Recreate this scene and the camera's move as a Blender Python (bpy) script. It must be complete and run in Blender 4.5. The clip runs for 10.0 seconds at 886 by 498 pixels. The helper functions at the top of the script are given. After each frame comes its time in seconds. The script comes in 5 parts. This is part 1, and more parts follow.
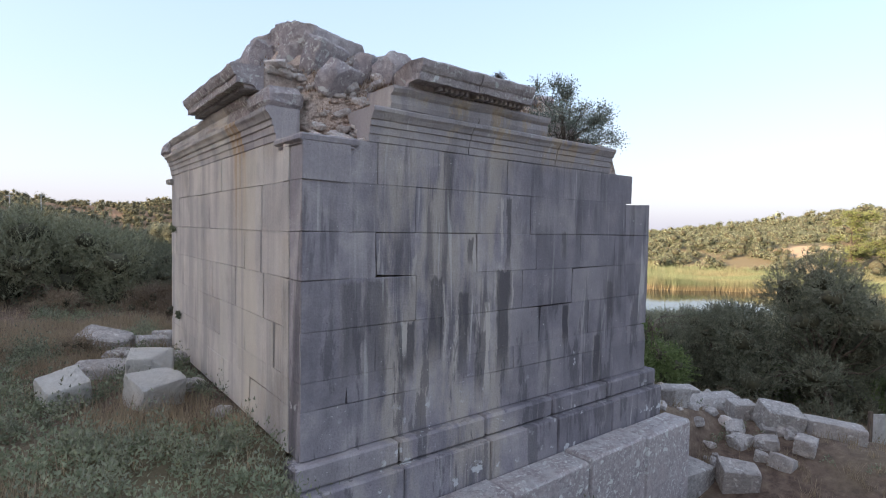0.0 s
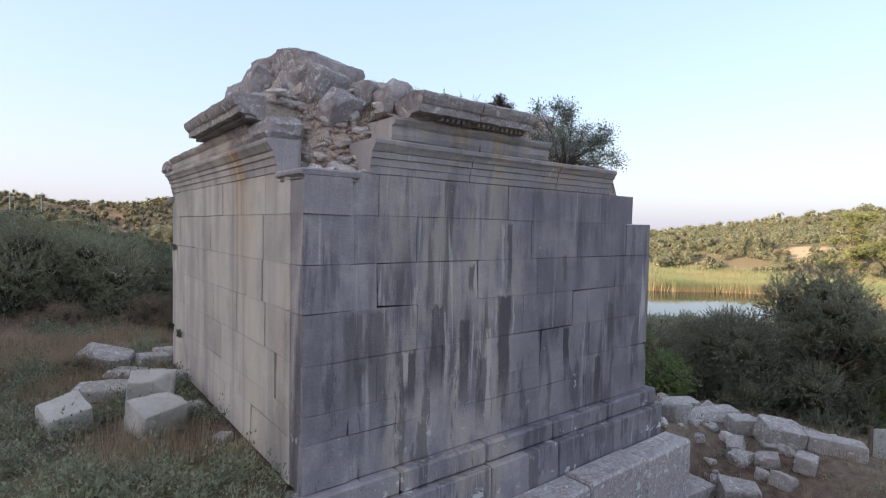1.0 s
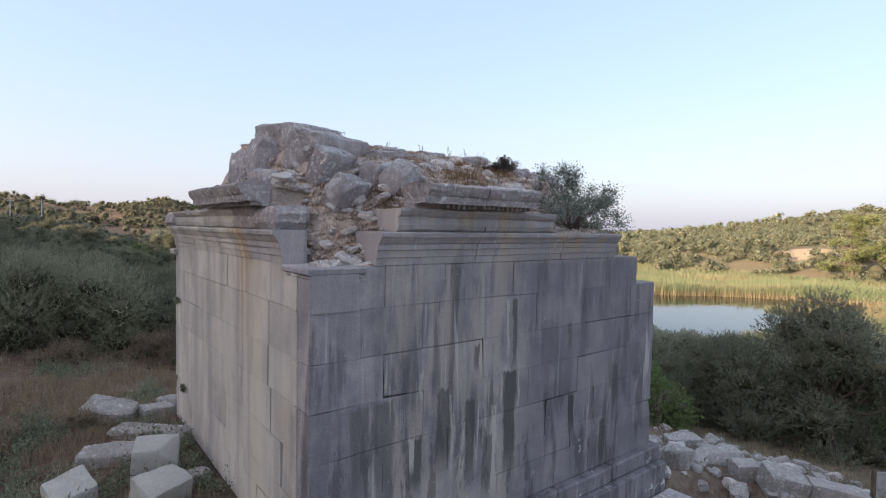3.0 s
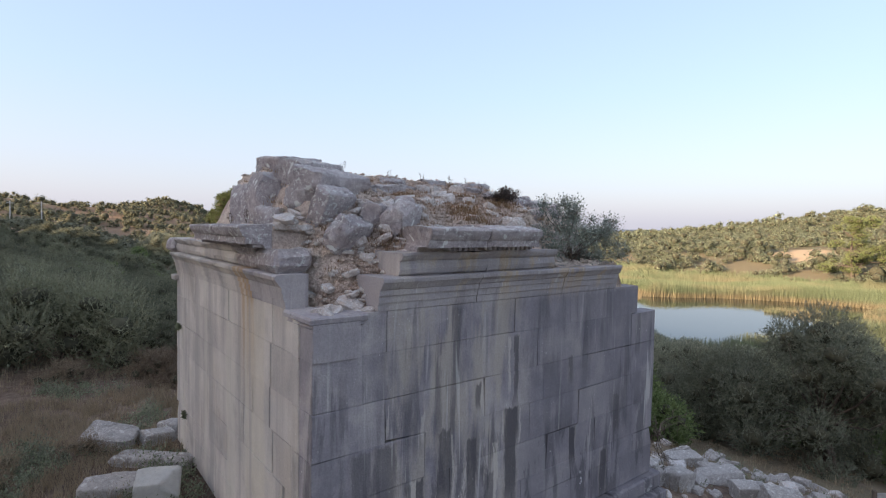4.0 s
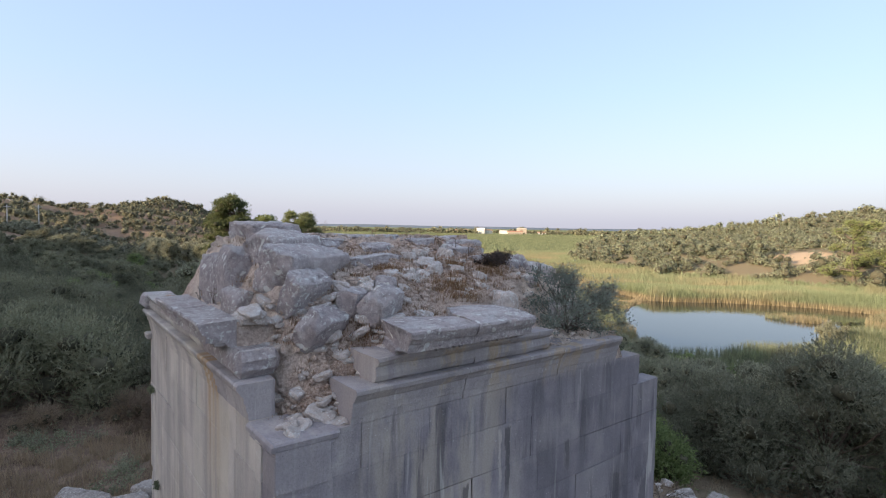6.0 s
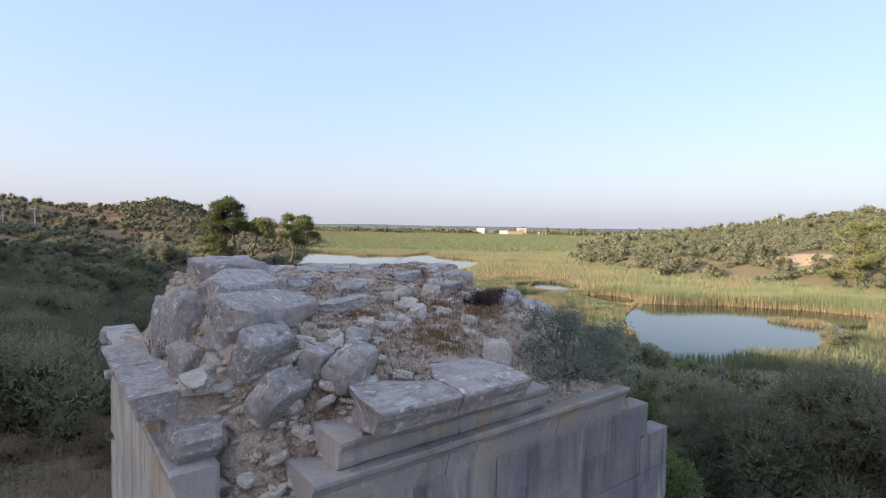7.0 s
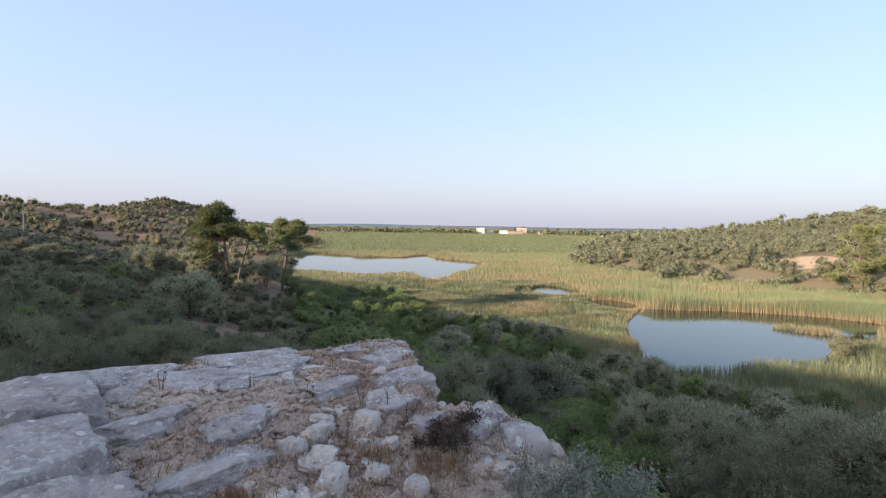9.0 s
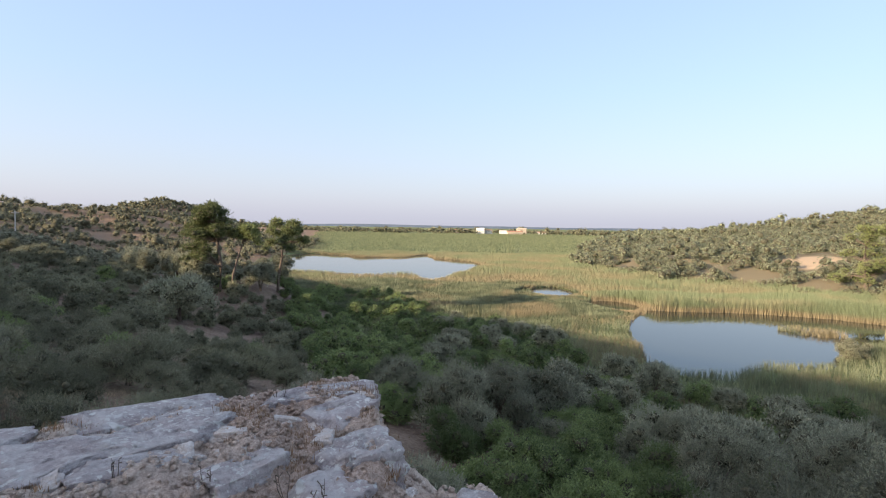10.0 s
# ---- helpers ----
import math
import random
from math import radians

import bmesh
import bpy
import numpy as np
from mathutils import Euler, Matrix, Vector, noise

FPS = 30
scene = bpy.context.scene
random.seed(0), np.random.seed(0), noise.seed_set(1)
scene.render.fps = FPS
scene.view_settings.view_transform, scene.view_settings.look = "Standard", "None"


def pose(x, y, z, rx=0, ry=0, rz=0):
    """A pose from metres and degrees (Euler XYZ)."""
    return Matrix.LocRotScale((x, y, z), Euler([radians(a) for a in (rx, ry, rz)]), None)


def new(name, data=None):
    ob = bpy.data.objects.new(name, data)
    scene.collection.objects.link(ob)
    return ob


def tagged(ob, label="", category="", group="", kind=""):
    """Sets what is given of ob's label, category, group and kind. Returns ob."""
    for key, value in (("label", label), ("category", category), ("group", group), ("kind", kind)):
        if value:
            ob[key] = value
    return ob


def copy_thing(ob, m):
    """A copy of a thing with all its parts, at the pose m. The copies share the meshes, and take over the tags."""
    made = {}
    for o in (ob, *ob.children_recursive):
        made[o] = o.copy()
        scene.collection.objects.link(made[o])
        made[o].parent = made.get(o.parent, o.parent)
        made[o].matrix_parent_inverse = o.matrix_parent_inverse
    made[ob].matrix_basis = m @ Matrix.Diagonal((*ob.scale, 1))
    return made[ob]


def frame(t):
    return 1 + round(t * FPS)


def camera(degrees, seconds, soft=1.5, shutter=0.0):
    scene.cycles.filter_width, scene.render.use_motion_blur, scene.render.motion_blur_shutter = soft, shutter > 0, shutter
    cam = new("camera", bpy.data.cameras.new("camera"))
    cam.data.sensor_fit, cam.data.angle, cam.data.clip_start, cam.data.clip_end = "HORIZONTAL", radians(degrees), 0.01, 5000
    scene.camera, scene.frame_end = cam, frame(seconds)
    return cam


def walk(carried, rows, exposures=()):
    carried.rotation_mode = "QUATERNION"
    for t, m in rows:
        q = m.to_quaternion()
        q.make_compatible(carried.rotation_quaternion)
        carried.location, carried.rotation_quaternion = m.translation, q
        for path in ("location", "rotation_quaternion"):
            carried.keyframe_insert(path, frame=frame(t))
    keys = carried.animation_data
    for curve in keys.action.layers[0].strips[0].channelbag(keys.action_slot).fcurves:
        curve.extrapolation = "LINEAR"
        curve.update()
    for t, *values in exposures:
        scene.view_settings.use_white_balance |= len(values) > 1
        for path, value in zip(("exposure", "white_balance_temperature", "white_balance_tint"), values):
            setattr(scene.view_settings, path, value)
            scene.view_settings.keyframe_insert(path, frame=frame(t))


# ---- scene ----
# The corner of the tomb nearest the camera is the origin; the fronts run along +x and +y.
cam = camera(80.76, 10.0, soft=1.1)
walk(cam, [
    (0.0, pose(-2.23, -5.29, -0.50, 87.75, -0.99, -38.03)),
    (0.5, pose(-2.235, -5.28, -0.35, 87.73, -0.99, -38.03)),
    (1.0, pose(-2.24, -5.27, -0.13, 87.71, -0.99, -38.03)),
    (1.5, pose(-2.25, -5.25, 0.132, 87.69, -0.99, -38.03)),
    (2.0, pose(-2.261, -5.233, 0.403, 87.66, -0.99, -38.03)),
    (2.5, pose(-2.270, -5.200, 0.676, 87.64, -0.98, -38.02)),
    (4.0, pose(-2.292, -5.145, 1.471, 87.59, -0.94, -38.03)),
    (4.5, pose(-2.271, -5.123, 1.740, 87.58, -0.94, -38.03)),
    (5.0, pose(-2.186, -5.081, 2.020, 87.57, -0.96, -38.04)),
    (5.5, pose(-2.006, -4.953, 2.292, 87.53, -0.94, -38.03)),
    (7.0, pose(-1.018, -4.147, 3.073, 87.50, -0.96, -38.02)),
    (7.5, pose(-0.572, -3.784, 3.325, 87.47, -0.94, -38.01)),
    (8.0, pose(-0.068, -3.373, 3.581, 87.47, -0.92, -38.01)),
    (8.5, pose(0.483, -2.904, 3.827, 87.47, -0.92, -38.00)),
    (9.0, pose(1.059, -2.409, 4.053, 87.45, -0.91, -38.01)),
    (9.5, pose(1.701, -1.795, 4.138, 87.44, -0.91, -38.01)),
    (10.0, pose(2.394, -1.079, 4.089, 87.45, -0.89, -38.03)),
], exposures=((0.0, 1.92, 7400, 16), (1.0, 1.84, 7400, 16), (2.5, 1.76, 7400, 16), (5.5, 1.64, 7200, 15), (7.5, 1.62, 7050, 14), (10.0, 1.60, 7050, 14)))

# Landscape axes: u to the right and v ahead of the camera's heading.
AX = radians(38.0)
RV = (math.cos(AX), -math.sin(AX))
HV = (math.sin(AX), math.cos(AX))


def xy(u, v):
    return u * RV[0] + v * HV[0], u * RV[1] + v * HV[1]


def uv(x, y):
    return x * RV[0] + y * RV[1], x * HV[0] + y * HV[1]


# Evening sun, low, from behind and to the left; a ridge there shades the near slope.
SUN_EL = 16.0
SUN_U, SUN_V = -0.86, -0.51
sx, sy = xy(SUN_U, SUN_V)
sun_dir = Vector((sx * math.cos(radians(SUN_EL)), sy * math.cos(radians(SUN_EL)), math.sin(radians(SUN_EL)))).normalized()
sun = new("sun", bpy.data.lights.new("sun", "SUN"))
sun.data.energy, sun.data.angle, sun.data.color = 3.2, radians(0.5), (1.0, 0.84, 0.64)
sun.matrix_world = Matrix.Translation((0, 0, 60)) @ sun_dir.to_track_quat("Z", "Y").to_matrix().to_4x4()

world = bpy.data.worlds.new("sky")
scene.world = world
world.use_nodes = True
wn = world.node_tree
sky = wn.nodes.new("ShaderNodeTexSky")
sky.sky_type, sky.sun_disc = "NISHITA", False
sky.sun_elevation = radians(SUN_EL)
sky.sun_rotation = math.atan2(sun_dir.x, sun_dir.y)
sky.altitude, sky.air_density, sky.dust_density, sky.ozone_density = 0, 1.0, 3.0, 2.0
wn.nodes["Background"].inputs[1].default_value = 0.15
haze = wn.nodes.new("ShaderNodeMix")  # thin evening haze evens the sky out
haze.data_type = "RGBA"
haze.inputs[0].default_value = 0.76
towards = wn.nodes.new("ShaderNodeTexCoord")
split = wn.nodes.new("ShaderNodeSeparateXYZ")
tone = wn.nodes.new("ShaderNodeValToRGB")
while len(tone.color_ramp.elements) < 5:
    tone.color_ramp.elements.new(0.5)
for el, (p0, c0) in zip(tone.color_ramp.elements, ((0.0, (1.48, 1.62, 2.08)), (0.10, (1.32, 1.62, 2.16)), (0.24, (1.12, 1.62, 2.34)), (0.42, (1.00, 1.50, 2.32)), (0.7, (1.24, 1.56, 2.14)))):
    el.position, el.color = p0, (*[0.4 * q for q in c0], 1)
lift = wn.nodes.new("ShaderNodeVectorMath")
lift.operation = "SCALE"
lift.inputs[3].default_value = 2.5
wn.links.new(towards.outputs["Generated"], split.inputs[0])
wn.links.new(split.outputs[2], tone.inputs[0])
wn.links.new(tone.outputs[0], lift.inputs[0])
wn.links.new(lift.outputs[0], haze.inputs[7])
wn.links.new(sky.outputs[0], haze.inputs[6])
wn.links.new(haze.outputs[2], wn.nodes["Background"].inputs[0])


# ---- materials ----
def ramp_node(nt, stops):
    r = nt.nodes.new("ShaderNodeValToRGB")
    els = r.color_ramp.elements
    while len(els) < len(stops):
        els.new(0.5)
    for e, (p, c) in zip(els, stops):
        e.position, e.color = p, (*c, 1)
    return r


def start(name, rough=0.85):
    m = bpy.data.materials.new(name)
    m.use_nodes = True
    nt = m.node_tree
    b = nt.nodes["Principled BSDF"]
    b.inputs["Roughness"].default_value = rough
    b.inputs["Specular IOR Level"].default_value = 0.25
    return m, nt, b


def where(nt, scale=(1, 1, 1)):
    g = nt.nodes.new("ShaderNodeNewGeometry")
    mp = nt.nodes.new("ShaderNodeMapping")
    mp.inputs["Scale"].default_value = scale
    nt.links.new(g.outputs["Position"], mp.inputs["Vector"])
    return mp.outputs[0]


def noise_node(nt, vec, scale, detail=6, rough=0.6, dist=0.0):
    n = nt.nodes.new("ShaderNodeTexNoise")
    n.inputs["Scale"].default_value, n.inputs["Detail"].default_value = scale, detail
    n.inputs["Roughness"].default_value, n.inputs["Distortion"].default_value = rough, dist
    nt.links.new(vec, n.inputs["Vector"])
    return n.outputs["Fac"]


def mixed(nt, fac, a, b, kind="MIX"):
    m = nt.nodes.new("ShaderNodeMix")
    m.data_type, m.blend_type = "RGBA", kind
    for sock, val in ((m.inputs[0], fac), (m.inputs[6], a), (m.inputs[7], b)):
        if isinstance(val, (int, float)):
            sock.default_value = val
        elif isinstance(val, tuple):
            sock.default_value = (*val, 1)
        else:
            nt.links.new(val, sock)
    return m.outputs[2]


def span(nt, val, lo, hi):
    """0 at lo to 1 at hi, smoothly; lo may be the larger."""
    m = nt.nodes.new("ShaderNodeMapRange")
    m.interpolation_type = "SMOOTHSTEP"
    m.inputs[1].default_value, m.inputs[2].default_value = min(lo, hi), max(lo, hi)
    if lo > hi:
        m.inputs[3].default_value, m.inputs[4].default_value = 1.0, 0.0
    nt.links.new(val, m.inputs[0])
    return m.outputs[0]


def times(nt, a, b):
    m = nt.nodes.new("ShaderNodeMath")
    m.operation = "MULTIPLY"
    for sock, val in zip(m.inputs, (a, b)):
        if isinstance(val, (int, float)):
            sock.default_value = val
        else:
            nt.links.new(val, sock)
    return m.outputs[0]


def relief(nt, b, height, dist, strength=1.0):
    bp = nt.nodes.new("ShaderNodeBump")
    bp.inputs["Distance"].default_value, bp.inputs["Strength"].default_value = dist, strength
    nt.links.new(height, bp.inputs["Height"])
    nt.links.new(bp.outputs[0], b.inputs["Normal"])


def object_random(nt):
    return nt.nodes.new("ShaderNodeObjectInfo").outputs["Random"]


def island_random(nt):
    return nt.nodes.new("ShaderNodeNewGeometry").outputs["Random Per Island"]


def axis_of(nt, vec, k):
    s = nt.nodes.new("ShaderNodeSeparateXYZ")
    nt.links.new(vec, s.inputs[0])
    return s.outputs[k]


# Run-off stains on the front wall: place along it, top, bottom, half width, strength.
DARK_RUNS = (
    (3.10, -0.05, -1.30, 0.06, 0.75), (3.02, -1.08, -2.90, 0.15, 0.9), (1.82, -1.12, -2.45, 0.13, 0.75), (2.39, -0.62, -1.05, 0.06, 0.7), (0.92, -1.12, -2.60, 0.18, 0.6), (1.36, -1.68, -2.50, 0.14, 0.85),
    (4.42, -1.66, -2.45, 0.085, 1.0), (5.27, -2.25, -3.30, 0.10, 0.9), (5.60, -1.36, -2.10, 0.12, 0.55), (0.60, -1.13, -2.50, 0.16, 0.5), (4.34, -0.52, -1.05, 0.06, 0.6), (2.28, -1.36, -2.70, 0.10, 0.8), (2.60, -1.9, -3.0, 0.10, 0.6))
PALE_RUNS = (
    (2.73, -1.50, -3.00, 0.050, 0.85), (1.335, -1.65, -2.18, 0.030, 0.9), (2.47, -0.60, -1.20, 0.024, 0.7), (2.97, -0.04, -1.10, 0.026, 0.7), (0.965, -0.66, -1.12, 0.022, 0.6), (1.46, -0.85, -1.25, 0.028, 0.6),
    (2.15, -1.70, -2.60, 0.026, 0.7), (1.95, -1.20, -2.45, 0.026, 0.6), (3.20, -1.08, -1.80, 0.020, 0.7), (2.86, -1.08, -1.6, 0.02, 0.6))


def add(nt, a, b, kind="ADD"):
    m = nt.nodes.new("ShaderNodeMath")
    m.operation = kind
    for sock, val in zip(m.inputs, (a, b)):
        if isinstance(val, (int, float)):
            sock.default_value = val
        else:
            nt.links.new(val, sock)
    return m.outputs[0]


def run_mask(nt, along, up, x, top, low, half):
    """1 inside a stain that starts sharply at its top and fades out downward."""
    off = add(nt, add(nt, along, x, "SUBTRACT"), 0, "ABSOLUTE")
    return times(nt, span(nt, off, half, 0.65 * half), times(nt, span(nt, up, top + 0.015, top - 0.03), span(nt, up, low, low + 0.45 * (top - low))))


def ashlar(name, dark, mid, pale, streak, white, rust=0.0):
    """Weathered limestone with run-off streaks, drip lines of lime, tan washed areas and pits."""
    m, nt, b = start(name, 0.9)
    p = where(nt)
    base = ramp_node(nt, ((0.36, dark), (0.50, mid), (0.64, pale)))
    nt.links.new(mixed(nt, 0.4, noise_node(nt, p, 1.3, 8, 0.62), noise_node(nt, where(nt, (2.2, 2.2, 0.6)), 1.0, 6, 0.6)), base.inputs[0])
    rnd_f = object_random(nt)
    c = mixed(nt, times(nt, span(nt, rnd_f, 0.60, 1.0), 0.30), base.outputs[0], pale)
    c = mixed(nt, times(nt, span(nt, rnd_f, 0.45, 0.0), 0.30), c, tuple(0.85 * q for q in dark))
    patch = span(nt, noise_node(nt, where(nt, (0.8, 0.8, 0.45)), 1.0, 4, 0.5), 0.40, 0.62)
    runs = noise_node(nt, where(nt, (4.2, 4.2, 0.40)), 1.0, 6, 0.66, 0.5)
    if rust:
        c = mixed(nt, times(nt, span(nt, noise_node(nt, p, 0.9, 5, 0.6), 0.52, 0.66), 0.45), c, (0.47, 0.40, 0.33))
        c = mixed(nt, times(nt, span(nt, noise_node(nt, where(nt, (0.7, 0.7, 0.35)), 1.3, 6, 0.62), 0.52, 0.64), 0.45), c, tuple(0.62 * q for q in dark))
        c = mixed(nt, times(nt, times(nt, span(nt, runs, 0.47, 0.62), patch), streak), c, tuple(0.40 * q for q in dark))
        runs2 = noise_node(nt, where(nt, (3.1, 3.1, 0.22)), 1.0, 5, 0.6, 0.3)
        c = mixed(nt, times(nt, span(nt, runs2, 0.55, 0.68), 0.55), c, (0.50, 0.44, 0.37))
        along = axis_of(nt, p, 1)
        wob = nt.nodes.new("ShaderNodeMath")
        wob.operation = "MULTIPLY_ADD"
        nt.links.new(noise_node(nt, where(nt, (1, 4, 0.7)), 1.0, 4), wob.inputs[0])
        wob.inputs[1].default_value = 0.5
        nt.links.new(along, wob.inputs[2])
        mask = times(nt, span(nt, wob.outputs[0], 1.98, 2.22), times(nt, span(nt, wob.outputs[0], 2.85, 2.50), span(nt, axis_of(nt, p, 2), -1.2, 0.7)))
        c = mixed(nt, times(nt, mask, rust), c, (0.40, 0.25, 0.13))
        cream = times(nt, span(nt, wob.outputs[0], 1.55, 1.75), span(nt, wob.outputs[0], 2.6, 2.2))
        c = mixed(nt, times(nt, times(nt, cream, span(nt, axis_of(nt, p, 2), 0.55, 0.3)), 0.5), c, (0.62, 0.555, 0.45))
        grey = noise_node(nt, where(nt, (0.0, 1.9, 0.05)), 1.0, 3, 0.5, 0.1)
        c = mixed(nt, times(nt, span(nt, grey, 0.52, 0.62), 0.65), c, tuple(0.95 * q for q in dark))
        c = mixed(nt, times(nt, span(nt, grey, 0.46, 0.38), 0.45), c, (0.58, 0.545, 0.475))
    else:
        along, up = axis_of(nt, p, 0), axis_of(nt, p, 2)
        shift = noise_node(nt, where(nt, (9.0, 0.5, 1.6)), 1.0, 7, 0.7)
        along = add(nt, along, times(nt, add(nt, shift, -0.5), 0.22))
        up = add(nt, up, times(nt, add(nt, noise_node(nt, where(nt, (16, 0.5, 2.0)), 1.0, 4, 0.6), -0.5), 0.25))
        # washed tan and pale stretch in the middle, darker crust beyond
        wash = times(nt, span(nt, along, 0.75, 1.1), span(nt, along, 3.6, 2.7))
        fine = noise_node(nt, where(nt, (3.0, 3.0, 0.7)), 1.0, 6, 0.65, 0.2)
        c = mixed(nt, times(nt, times(nt, wash, span(nt, fine, 0.42, 0.60)), 0.75), c, (0.42, 0.365, 0.315))
        c = mixed(nt, times(nt, span(nt, along, 2.9, 3.7), 0.45), c, tuple(0.95 * q for q in dark))
        c = mixed(nt, times(nt, times(nt, span(nt, runs, 0.50, 0.62), patch), streak), c, tuple(0.55 * q for q in dark))
        c = mixed(nt, times(nt, times(nt, span(nt, runs, 0.44, 0.36), span(nt, fine, 0.48, 0.6)), 0.45), c, pale)
        for x, top, low, half, k in DARK_RUNS:
            c = mixed(nt, times(nt, run_mask(nt, along, up, x, top, low, half * 1.25), 0.4 * k), c, (0.36, 0.315, 0.27))
            c = mixed(nt, times(nt, run_mask(nt, along, up, x, top, low, half), 0.9 * k), c, (0.062, 0.058, 0.068))
        for x, top, low, half, k in PALE_RUNS:
            c = mixed(nt, times(nt, run_mask(nt, along, up, x, top, low, half), k), c, (0.50, 0.45, 0.40))
        c = mixed(nt, times(nt, span(nt, up, 0.40, 0.56), 0.45), c, pale)
        # tongues of dark crust lower down, and a few blotches of white lichen
        tongue = noise_node(nt, where(nt, (2.6, 2.6, 0.45)), 1.0, 8, 0.68, 0.0)
        c = mixed(nt, times(nt, times(nt, span(nt, tongue, 0.53, 0.57), span(nt, up, -0.9, -1.9)), 0.6), c, tuple(0.5 * q for q in dark))
        blot = times(nt, span(nt, noise_node(nt, p, 5.0, 5, 0.55), 0.62, 0.65), times(nt, span(nt, up, -2.2, -2.7), span(nt, noise_node(nt, p, 0.8, 2), 0.45, 0.55)))
        c = mixed(nt, times(nt, blot, 0.8), c, (0.60, 0.60, 0.60))
        # ochre seeping from under the cornice
        ochre = times(nt, times(nt, span(nt, up, 0.30, 0.85), span(nt, up, 1.24, 1.05)), times(nt, span(nt, along, 1.3, 1.7), span(nt, fine, 0.50, 0.60)))
        c = mixed(nt, times(nt, ochre, 0.65), c, (0.42, 0.31, 0.20))
    lime = noise_node(nt, where(nt, (8.0, 8.0, 0.42)), 1.0, 3, 0.5, 0.8)
    c = mixed(nt, times(nt, times(nt, span(nt, lime, 0.64, 0.72), patch), white), c, (0.60, 0.57, 0.53))
    specks = span(nt, noise_node(nt, p, 24, 3, 0.6), 0.66, 0.70)
    c = mixed(nt, times(nt, times(nt, specks, span(nt, noise_node(nt, p, 1.7, 3), 0.5, 0.62)), 0.6), c, (0.66, 0.65, 0.62))
    grain = noise_node(nt, p, 38, 4, 0.65)
    c = mixed(nt, 0.45, c, mixed(nt, grain, (0.2, 0.2, 0.21), (1.0, 1.0, 1.0)), "SOFT_LIGHT")
    pits = span(nt, noise_node(nt, p, 16, 4, 0.7), 0.66, 0.74)
    c = mixed(nt, times(nt, pits, 0.5), c, tuple(0.35 * q for q in dark))
    nt.links.new(c, b.inputs["Base Color"])
    h = mixed(nt, 0.45, grain, noise_node(nt, p, 7, 7, 0.72))
    h = mixed(nt, times(nt, pits, 0.6), h, (0.0, 0.0, 0.0))
    relief(nt, b, h, 0.02, 1.0)
    return m


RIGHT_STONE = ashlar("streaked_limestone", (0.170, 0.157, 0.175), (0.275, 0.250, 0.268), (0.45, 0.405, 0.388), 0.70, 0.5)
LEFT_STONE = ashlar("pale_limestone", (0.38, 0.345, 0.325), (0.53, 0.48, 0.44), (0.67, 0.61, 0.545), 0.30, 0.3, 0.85)


